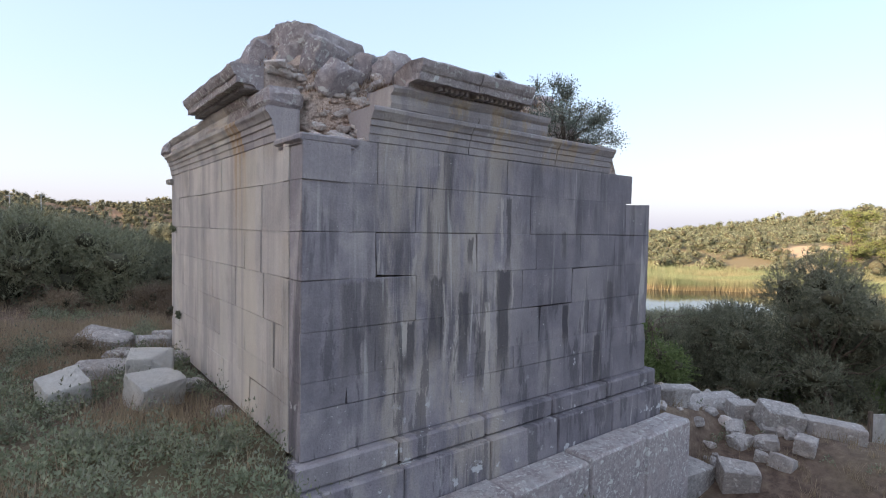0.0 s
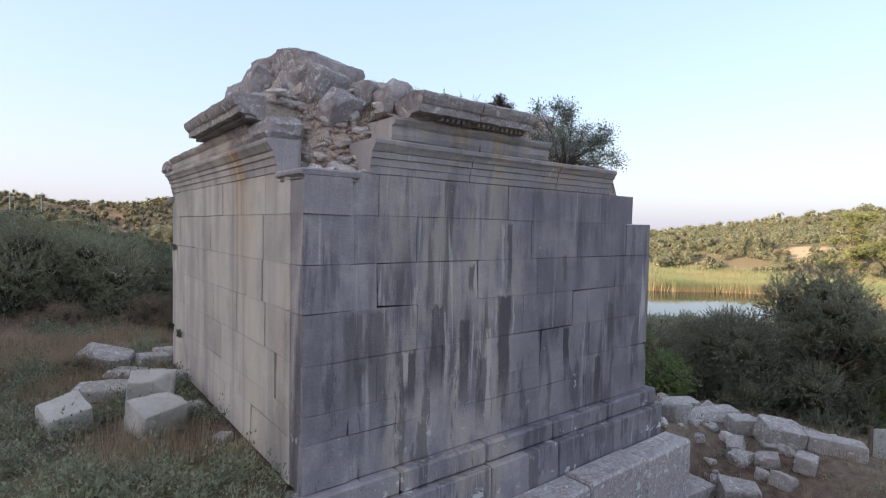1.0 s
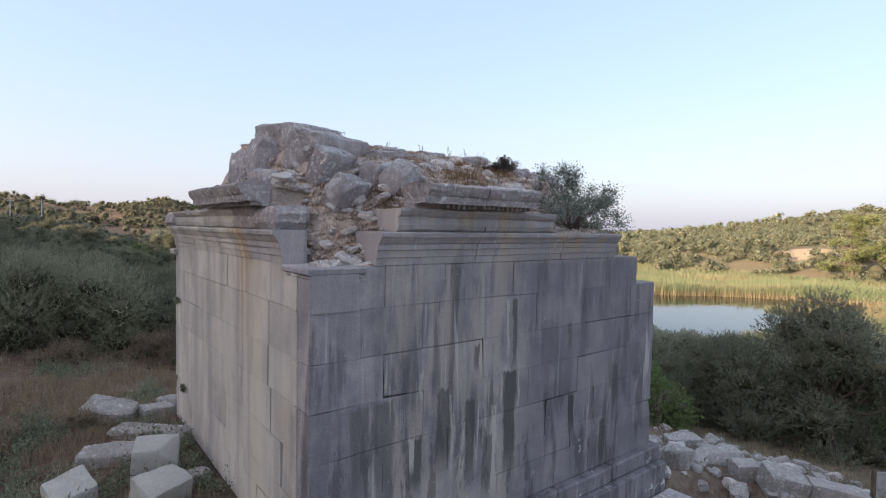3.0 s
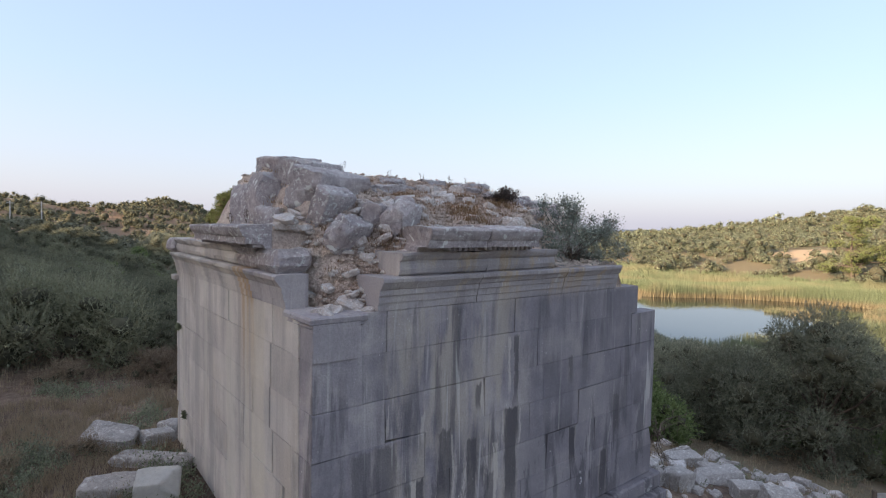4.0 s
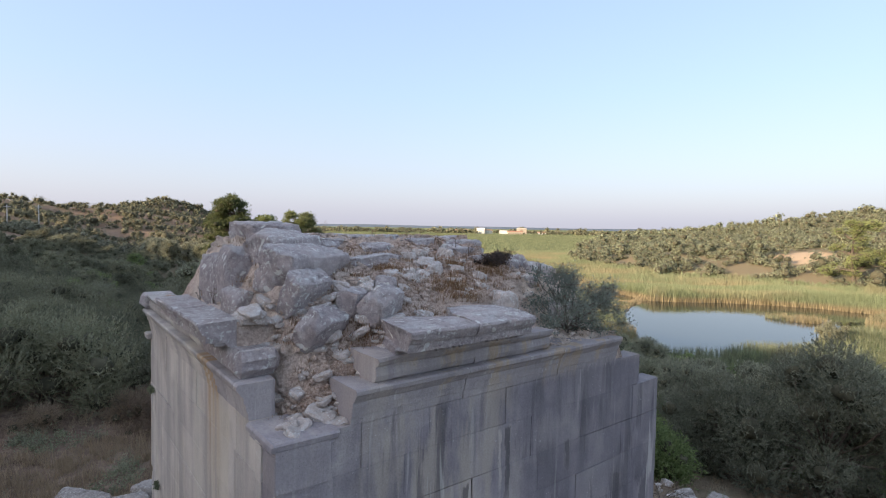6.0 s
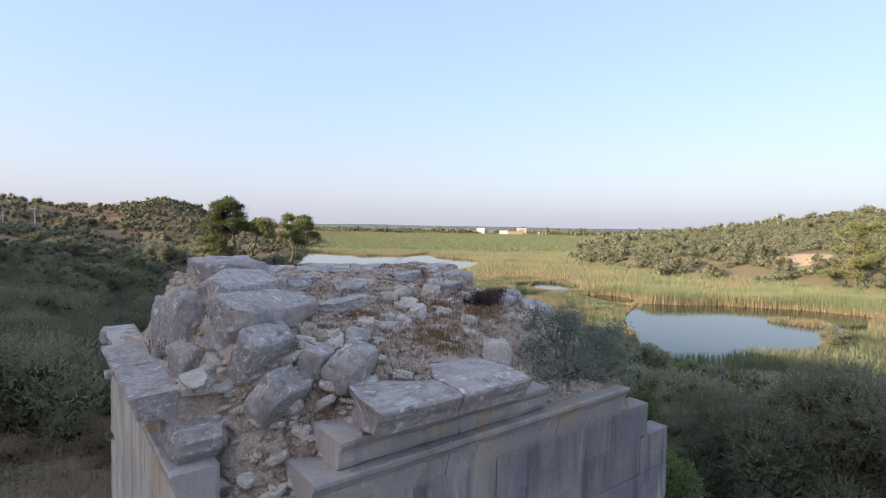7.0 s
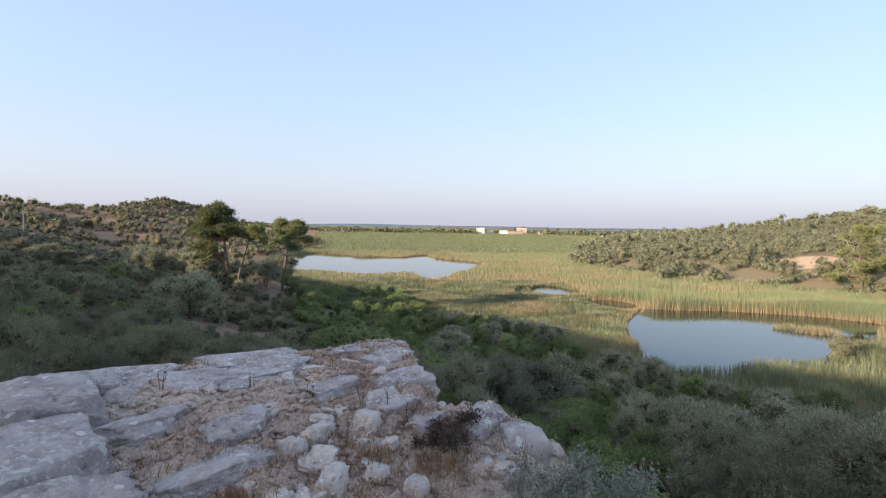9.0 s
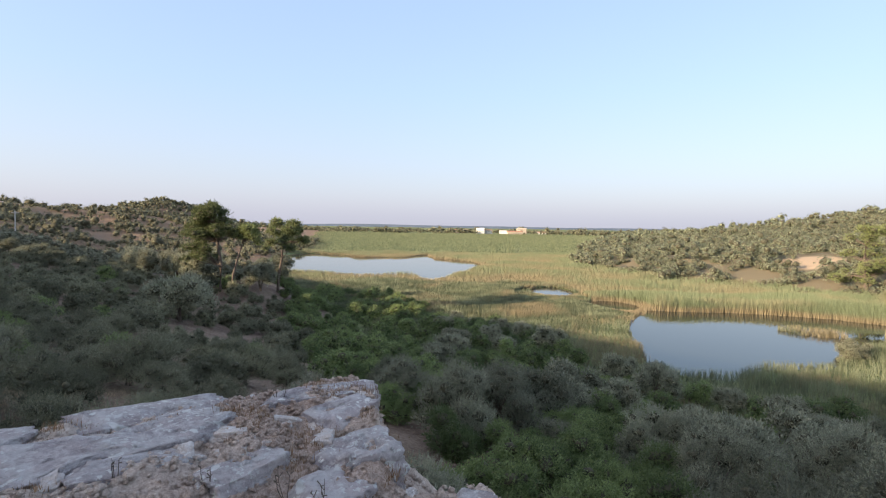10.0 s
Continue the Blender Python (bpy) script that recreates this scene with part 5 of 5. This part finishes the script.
conifer("pine_tree", "tall pine with a broad sunlit crown", (-33.9, 86), ((0, 0, -0.5), (0.1, 0, 4), (-0.4, 0, 8), (-0.9, 0.2, 11), (-1.4, 0, 13.2)), 0.34,
        pads(1, 38, -1.4, 0, 9.2, 14.0, 3.6, 1.45) + pads(11, 22, -2.8, 0, 5.0, 9.6, 2.9, 1.25), 24000, (0.36, 0.06), PINE_N, 1, "pines by the pond")
conifer("pine_tree", "slender leaning pine with a small dark crown", (-32.3, 86.4), ((0, 0, -0.5), (0.4, 0, 3), (1.2, 0, 6), (2.0, 0, 8.4), (2.7, 0, 10.2)), 0.25,
        pads(2, 18, 2.9, 0, 8.2, 11.0, 2.3, 1.0), 7000, (0.34, 0.06), PINE_N, 2, "pines by the pond")
conifer("pine_tree", "umbrella-shaped pine with a bare trunk and open crown", (-27.8, 96.5), ((0, 0, -0.5), (0.2, 0, 3), (0.8, 0, 6.5), (0.9, 0, 9), (1.4, 0, 11.4)), 0.30,
        pads(3, 32, 1.2, 0, 8.2, 13.4, 4.2, 1.2), 13000, (0.36, 0.06), PINE_N, 3, "pines by the pond")
conifer("eucalyptus_tree", "tall eucalyptus with pale limbs at the foot of the hill", (112, 134), ((0, 0, -0.5), (-0.6, 0, 4), (-1.2, 0, 8), (-0.8, 0, 12), (0, 0, 15)), 0.55,
        pads(4, 40, 0.5, 0, 2.5, 17.5, 7.0, 1.9), 14000, (0.36, 0.10), PINE_N, 4, "", 0.0)
conifer("eucalyptus_tree", "tall eucalyptus with pale limbs at the foot of the hill", (121, 128), ((0, 0, -0.5), (0.6, 0, 4), (1.0, 0, 8), (0.8, 0, 12), (0, 0, 16)), 0.5,
        pads(5, 40, 0, 0, 3, 18, 6.5, 1.9), 14000, (0.36, 0.10), PINE_N, 5, "", 0.0)


# ---- plants growing on the tomb ----
def rooted(name, label, category, at, clumps, n, leaf, mat, seed, stem=0.012, shell=0.1, up=0.3, twigs=0):
    r, rng = random.Random(seed), np.random.default_rng(seed)
    ob = thing(name, label, category, at=at)
    bm = bmesh.new()
    for c, rad in clumps:
        limb(bm, (0, 0, 0), c, stem, stem * 0.4, r, 4, 0.07)
        for k in range(twigs):
            d = Vector((r.uniform(-1, 1), r.uniform(-1, 1), r.uniform(-0.3, 1))).normalized()
            limb(bm, c, Vector(c) + Vector([d[i] * rad[i] * 1.1 for i in range(3)]), stem * 0.4, stem * 0.15, r, 3, 0.06)
    part("stem", bm, BARK, ob)
    p, d = crown_points(clumps, n, rng, shell)
    v2, f = leaf_cards(p, d, leaf[0], leaf[1], rng, up)
    mesh_part("foliage", fast_mesh("foliage", v2, f), mat, ob)
    return ob


r3 = random.Random(3)
rooted("caper_bush", "airy blue-green bush rooted on top of the tomb", "bush", (4.88, 0.52, 0.92),
       [((r3.uniform(-0.85, 1.0), r3.uniform(-0.62, 0.6), r3.uniform(0.05, 0.55)), (0.26, 0.24, 0.18)) for k in range(44)]
       + [((r3.uniform(-0.7, 1.15), r3.uniform(-0.4, 0.4), r3.uniform(0.5, 1.05)), (0.2, 0.17, 0.2)) for k in range(16)],
       15000, (0.032, 0.012), CAPER, 3, 0.010, 0.1, 0.35, 6)
rooted("dead_brush", "small dark dried bush among the stones", "bush", (4.28, 1.48, mound_z(4.28, 1.48)),
       [((r3.uniform(-0.38, 0.38), r3.uniform(-0.24, 0.2), r3.uniform(0.05, 0.22)), (0.13, 0.12, 0.09)) for k in range(15)], 2600, (0.04, 0.009), BRUSH, 4, 0.008, 0.1, 0.3, 4)


def grass_tufts(name, label, spots, blades, tall, wide, mat, seed, category="grass"):
    """Many thin blades in tufts; spots are (x, y, z, size)."""
    rng = np.random.default_rng(seed)
    s = np.array(spots)
    idx = np.repeat(np.arange(len(s)), blades)
    m = len(idx)
    a = rng.uniform(0, 6.28, m)
    lean = rng.uniform(0.05, 0.75, m)
    h = tall * s[idx, 3] * rng.uniform(0.5, 1.2, m)
    foot = s[idx, :3] + np.stack([rng.normal(size=m) * 0.07, rng.normal(size=m) * 0.07, np.full(m, -0.01)], 1) * s[idx, 3:4]
    out = np.stack([np.cos(a), np.sin(a), np.zeros(m)], 1)
    side = np.stack([-np.sin(a), np.cos(a), np.zeros(m)], 1) * (wide * rng.uniform(0.6, 1.3, m))[:, None]
    tip = foot + out * (h * lean)[:, None] + np.array([[0, 0, 1]]) * h[:, None]
    vv = np.stack([foot - side, foot + side, tip], 1).reshape(-1, 3)
    me = fast_mesh(name, vv, np.arange(3 * m).reshape(m, 3))
    return tagged(mesh_part(name, me, mat), label, category, kind="stuff")


def bumpy_z(x, y):
    p = Vector((x, y, 0))
    return max(mound_z(x, y) + 0.10 * noise.fractal(p * 2.2, 0.9, 2.1, 5), 0.45)


spots = []
while len(spots) < 520:
    x, y = r3.uniform(0.25, 5.2), r3.uniform(0.2, 4.4)
    if noise.noise(Vector((x * 1.3, y * 1.3, 4))) > 0.02:
        spots.append((x, y, bumpy_z(x, y), r3.uniform(0.4, 1.1)))
for cx, cy in ((2.75, 0.95), (3.9, 1.35), (4.3, 1.65), (1.25, 0.62), (3.0, 0.8), (2.9, 0.9), (3.5, 1.7), (2.2, 1.6)):
    for k in range(22):
        x, y = cx + r3.gauss(0, 0.12), cy + r3.gauss(0, 0.1)
        spots.append((x, y, bumpy_z(x, y), r3.uniform(0.7, 1.4)))
grass_tufts("dry_grass", "withered brown grass between the vault stones", spots, 30, 0.085, 0.0035, DRY, 5)


# tall dry stalks on the skyline of the ruin
def stalk(x, y, h, seed):
    r = random.Random(seed)
    ob = thing("dry_stalk", "thin dry flower stalk standing on the ruin", "plant", "stalks on the ruin", at=(x, y, bumpy_z(x, y)))
    bm = bmesh.new()
    for k in range(3):
        top = Vector((r.uniform(-0.3, 0.3) * h, r.uniform(-0.3, 0.3) * h, h * r.uniform(0.6, 1)))
        limb(bm, (0, 0, -0.05), top, 0.005, 0.002, r, 3, 0.05)
        for j in range(3):
            q = top * r.uniform(0.6, 1.0)
            limb(bm, q, q + Vector((r.uniform(-1, 1), r.uniform(-1, 1), r.uniform(0, 1))) * 0.12 * h, 0.003, 0.004, r, 2, 0.02)
    part("stem", bm, BARK, ob)


for k, (x, y, h) in enumerate(((2.0, 3.3, 0.30), (3.3, 2.6, 0.22), (3.7, 2.3, 0.26), (2.8, 3.0, 0.16), (4.0, 1.9, 0.34), (3.9, 2.1, 0.25), (0.12, 2.6, 0.3), (0.1, 3.2, 0.25), (4.3, 4.0, 0.3))):
    stalk(x, y, h, k)


# ---- fallen stones on the ground ----
def fallen(name, label, x, y, size, turn, tilt, lean, mat, seed, group, sink=0.25, square=7.0, wear=0.08):
    u, v = uv(x, y)
    ob = part(name, boulder(size, seed, square, wear, 10, 1), mat, None, smooth=True)
    ob.matrix_basis = pose(x, y, ground_z(u, v) + size[2] * (1 - 2 * sink), tilt, lean, turn)
    return tagged(ob, label, "stone", group)


LEFT_FALLEN = (
    (-1.95, 3.55, 0.34, 0.37, 0.30, 14, 17, -8, 1), (-0.80, 4.1, 0.42, 0.31, 0.38, -14, 10, 4, 1), (-0.92, 2.95, 0.40, 0.36, 0.34, 18, 18, -6, 1),
    (-1.15, 7.1, 0.62, 0.40, 0.36, -30, 14, 10, 0), (-0.6, 5.75, 0.95, 0.24, 0.20, -38, 0, 2, 0), (-1.32, 4.95, 0.62, 0.34, 0.22, -20, 6, 3, 0), (-0.35, 6.9, 0.40, 0.28, 0.26, 10, 5, 5, 0),
    (0.0, 7.2, 0.35, 0.3, 0.3, 50, 0, 8, 0), (-0.32, 3.5, 0.22, 0.16, 0.16, 15, 5, 5, 0), (-0.25, 2.1, 0.16, 0.13, 0.10, 40, 0, 0, 0))
for k, (x, y, a, b2, c2, turn, tilt, lean, pale) in enumerate(LEFT_FALLEN):
    fallen("fallen_block", "pale squared block lying in the weeds" if pale else "grey weathered stone half sunk in weeds", x, y, (a * 0.78, b2 * 0.78, c2 * 0.78), turn, tilt, lean,
           PALE_BLOCK if pale else BUFF_STONE, 200 + k, "fallen stones beside the side wall", 0.12 if pale else 0.36, 16.0 if pale else 8.0, 0.035 if pale else 0.10)
RIGHT_FALLEN = (
    (12.2, 2.1, 0.85, 0.35, 0.26, -20, 6, 4), (11.5, 0.75, 0.80, 0.42, 0.30, -30, 4, -4), (10.75, -0.15, 0.42, 0.34, 0.34, -40, 4, 0), (10.7, -0.95, 0.62, 0.5, 0.42, -45, 12, 8), (11.5, -1.75, 0.85, 0.38, 0.34, -60, 0, 5),
    (8.3, -1.1, 0.5, 0.40, 0.40, -50, 14, 0), (9.35, 0.75, 0.45, 0.36, 0.40, -10, 0, 10), (8.7, 1.2, 0.42, 0.34, 0.5, 20, 8, 8), (9.95, -1.7, 0.35, 0.28, 0.25, 10, 6, 0), (7.75, -0.35, 0.75, 0.55, 0.42, -4, 2, 3))
for k, (x, y, a, b2, c2, turn, tilt, lean) in enumerate(RIGHT_FALLEN):
    fallen("fallen_block", "large grey building stone tumbled below the tomb", x, y, (a * 0.66, b2 * 0.66, c2 * 0.66), turn, tilt, lean, BUFF_STONE, 230 + k, "tumbled stones below the tomb", 0.15, 16.0, 0.05)
squared = []
for k in range(6):
    bm = boulder((0.5, 0.42, 0.34), 160 + k, 9.0, 0.16, 3, 3)
    me = bpy.data.meshes.new("rubble_stone")
    bm.to_mesh(me)
    bm.free()
    me.materials.append(BUFF_STONE)
    squared.append(me)
for k in range(230):
    x, y = r3.uniform(7.0, 15.5), r3.uniform(-1.8, 4.0)
    if y > 4.0 - (15.5 - x) * 0.1 or y < -2 + 0.0 * x:
        continue
    u, v = uv(x, y)
    ob = new("rubble_stone", r3.choice(squared if k % 4 else shapes))
    s = r3.choice((0.12, 0.18, 0.25, 0.3, 0.45))
    ob.matrix_basis = pose(x, y, ground_z(u, v) + s * 0.08, r3.uniform(-25, 25), r3.uniform(-25, 25), r3.uniform(0, 360)) @ Matrix.Scale(s, 4)
    tagged(ob, "rough pale rubble stone on the bank", "stone", "rubble below the tomb")

# a grey sheet standing on edge among the tumbled stones
ob = thing("sheet_panel", "flat grey sheet on a dark post standing among stones", "panel", at=(13.72, -1.9, ground_z(*uv(13.72, -1.9)) - 0.1))
ob.rotation_euler = (0, 0, radians(-38))
part("sheet", stone_box((0.04, -0.02, 0.0), (2.2, 0.02, 0.78), 0, 0.008), CONCRETE, ob)
part("post", stone_box((-0.04, -0.04, -0.1), (0.04, 0.04, 0.84), 0, 0.006), BARK, ob, "dark wooden post")

# dead branches caught at the far end of the front wall
ob = thing("dead_branch", "bare grey branches hanging by the wall's end", "branch", at=(6.75, -0.15, -2.3))
bm = bmesh.new()
for k in range(9):
    e = Vector((r3.uniform(-0.3, 1.3), r3.uniform(-0.4, 0.4), r3.uniform(-0.8, 0.5)))
    limb(bm, (0, 0, 0), e, 0.012, 0.004, r3, 5, 0.12)
    for j in range(3):
        q = e * r3.uniform(0.4, 0.9)
        limb(bm, q, q + Vector((r3.uniform(-0.2, 0.4), r3.uniform(-0.2, 0.2), r3.uniform(-0.4, 0.2))), 0.006, 0.002, r3, 3, 0.1)
part("twig", bm, BARK, ob)
rooted("wall_weed", "small weed growing from a joint of the wall", "plant", (-0.01, 6.22, -0.58),
       [((-0.06, r3.uniform(-0.06, 0.06), r3.uniform(-0.05, 0.06)), (0.05, 0.06, 0.05)) for k in range(5)], 500, (0.04, 0.008), HERB, 9, 0.004)
rooted("wall_weed", "small weed growing from a joint of the wall", "plant", (-0.01, 5.8, -2.28),
       [((-0.05, r3.uniform(-0.06, 0.06), r3.uniform(-0.05, 0.06)), (0.04, 0.05, 0.05)) for k in range(4)], 400, (0.04, 0.008), HERB, 10, 0.004)

# weeds, dry twigs and grass on the ground
def leaf_litter(name, label, spots, per, reach, rise, leaf, mat, seed, up):
    """Low plants: small leaves spread round each spot (x, y, z, size)."""
    rng = np.random.default_rng(seed)
    q = np.array(spots)
    idx = np.repeat(np.arange(len(q)), per)
    m = len(idx)
    d = rng.normal(size=(m, 3))
    d /= np.linalg.norm(d, axis=1, keepdims=True)
    d[:, 2] = np.abs(d[:, 2])
    p = q[idx, :3] + d * np.array([reach, reach, rise]) * q[idx, 3:4] * rng.uniform(0.3, 1, (m, 1))
    vv, ff = leaf_cards(p, d, leaf[0], leaf[1], rng, up)
    tagged(mesh_part(name, fast_mesh(name, vv, ff), mat), label, "weeds", kind="stuff")


herb, straw = [], []
for k in range(6400):
    u, v = (r3.uniform(-9, 4), r3.uniform(-2.5, 8.5)) if k % 3 else (r3.uniform(-16, 15), r3.uniform(-4, 24))
    x, y = xy(u, v)
    if -0.1 < x < 7.4 and -0.9 < y < 7:
        continue
    n1 = noise.noise(Vector((u * 0.45, v * 0.45, 2)))
    (herb if n1 > (-0.08 if v < 4.5 else 0.28) else straw).append((x, y, ground_z(u, v), r3.uniform(0.5, 1.5)))
sprouts = [(x, y, z + 0.05, s * r3.uniform(0.6, 1.3)) for x, y, z, s in herb if noise.noise(Vector((x * 1.1, y * 1.1, 7))) > 0.08]
leaf_litter("tall_weeds", "taller grey-green weeds between the fallen stones", sprouts, 46, 0.15, 0.42, (0.045, 0.013), OLIVE, 8, 0.7)
leaf_litter("weeds", "low grey-green weeds covering the ground", herb, 30, 0.19, 0.26, (0.052, 0.017), HERB, 6, 0.3)
for k in range(3800):
    u, v = r3.uniform(-40, 16), r3.uniform(-3, 60) * (0.4 if k % 2 else 1)
    x, y = xy(u, v)
    if not (-0.1 < x < 7.4 and -0.9 < y < 7):
        straw.append((x, y, ground_z(u, v), r3.uniform(0.5, 1.4)))
grass_tufts("dry_ground_grass", "brown dry grass and twigs on bare soil", straw, 20, 0.24, 0.006, STRAW, 7)


# ---- far houses and poles ----
def house(u, v, w, d, h, turn, wall_mat, roof_mat, label):
    x, y = xy(u, v)
    ob = thing("house", label, "house", "houses on the plain", at=(x, y, ground_z(u, v)))
    ob.rotation_euler = (0, 0, radians(turn) - AX)
    part("wall", stone_box((-w / 2, -d / 2, -0.5), (w / 2, d / 2, h), 0, 0.05), wall_mat, ob)
    bm = bmesh.new()
    pts = [bm.verts.new(q) for q in ((-w / 2 - 0.5, -d / 2 - 0.5, h + 0.03), (w / 2 + 0.5, -d / 2 - 0.5, h + 0.03), (w / 2 + 0.5, d / 2 + 0.5, h + 0.03), (-w / 2 - 0.5, d / 2 + 0.5, h + 0.03),
                                     (-w / 2 - 0.5, 0, h + d * 0.24), (w / 2 + 0.5, 0, h + d * 0.24))]
    for q in ((0, 1, 5, 4), (2, 3, 4, 5), (0, 4, 3), (1, 2, 5), (3, 2, 1, 0)):
        bm.faces.new([pts[i] for i in q])
    part("roof", bm, roof_mat, ob)
    for i in range(int(w / 4)):
        for z0 in ((1.0, 4.2) if h > 5 else (1.0,)):
            wx = -w / 2 + 2 + i * 4
            part("window", stone_box((wx - 0.7, -d / 2 - 0.06, z0), (wx + 0.7, -d / 2 + 0.1, z0 + 1.5), 0, 0.02), DARK_GLASS, ob)


dk_m, dk_t, dk_b = start("window_glass", 0.15)
dk_b.inputs["Base Color"].default_value = (0.03, 0.035, 0.04, 1)
DARK_GLASS = dk_m
WHITEWASH = rock("whitewashed_wall", (0.62, 0.60, 0.55), (0.80, 0.77, 0.71), 0.0, 6.0)
SANDSTONE = rock("tan_masonry", (0.38, 0.31, 0.24), (0.54, 0.46, 0.37), 0.0, 6.0)
TILES = rock("roof_tiles", (0.30, 0.16, 0.10), (0.42, 0.25, 0.17), 0.0, 3.0)
for u, v, w, d, h, turn, a, b2, label in (
        (48, 1290, 30, 12, 7, 10, SANDSTONE, TILES, "tan stone house with a tiled roof"), (92, 1240, 18, 12, 11, 0, WHITEWASH, WHITEWASH, "tall whitewashed house on the plain"),
        (112, 1250, 16, 10, 8, 20, WHITEWASH, TILES, "whitewashed house with a low roof"), (150, 1260, 20, 10, 6, -10, WHITEWASH, WHITEWASH, "low white house on the plain"),
        (172, 1230, 36, 14, 5, 5, SANDSTONE, TILES, "long tan stone building"), (196, 1280, 22, 14, 12, 0, SANDSTONE, SANDSTONE, "tall tan stone ruin on the plain"), (250, 1300, 22, 10, 4, 0, WHITEWASH, TILES, "low white house on the plain")):
    house(u, v, w, d, h, turn, a, b2, label)

for u, v, h in ((-92, 116, 5.2), (-101, 118, 4.2)):
    x, y = xy(u, v)
    ob = thing("utility_pole", "pale concrete utility pole on the hillside", "pole", "poles on the hillside", at=(x, y, ground_z(u, v)))
    bm = bmesh.new()
    tube(bm, [(0, 0, -0.5), (0, 0, h * 0.5), (0, 0, h + 2)], [0.16, 0.14, 0.11], 8)
    part("shaft", bm, CONCRETE, ob)
    part("crossarm", stone_box((-0.7, -0.06, h + 1.5), (0.7, 0.06, h + 1.62), 0, 0.01), CONCRETE, ob)
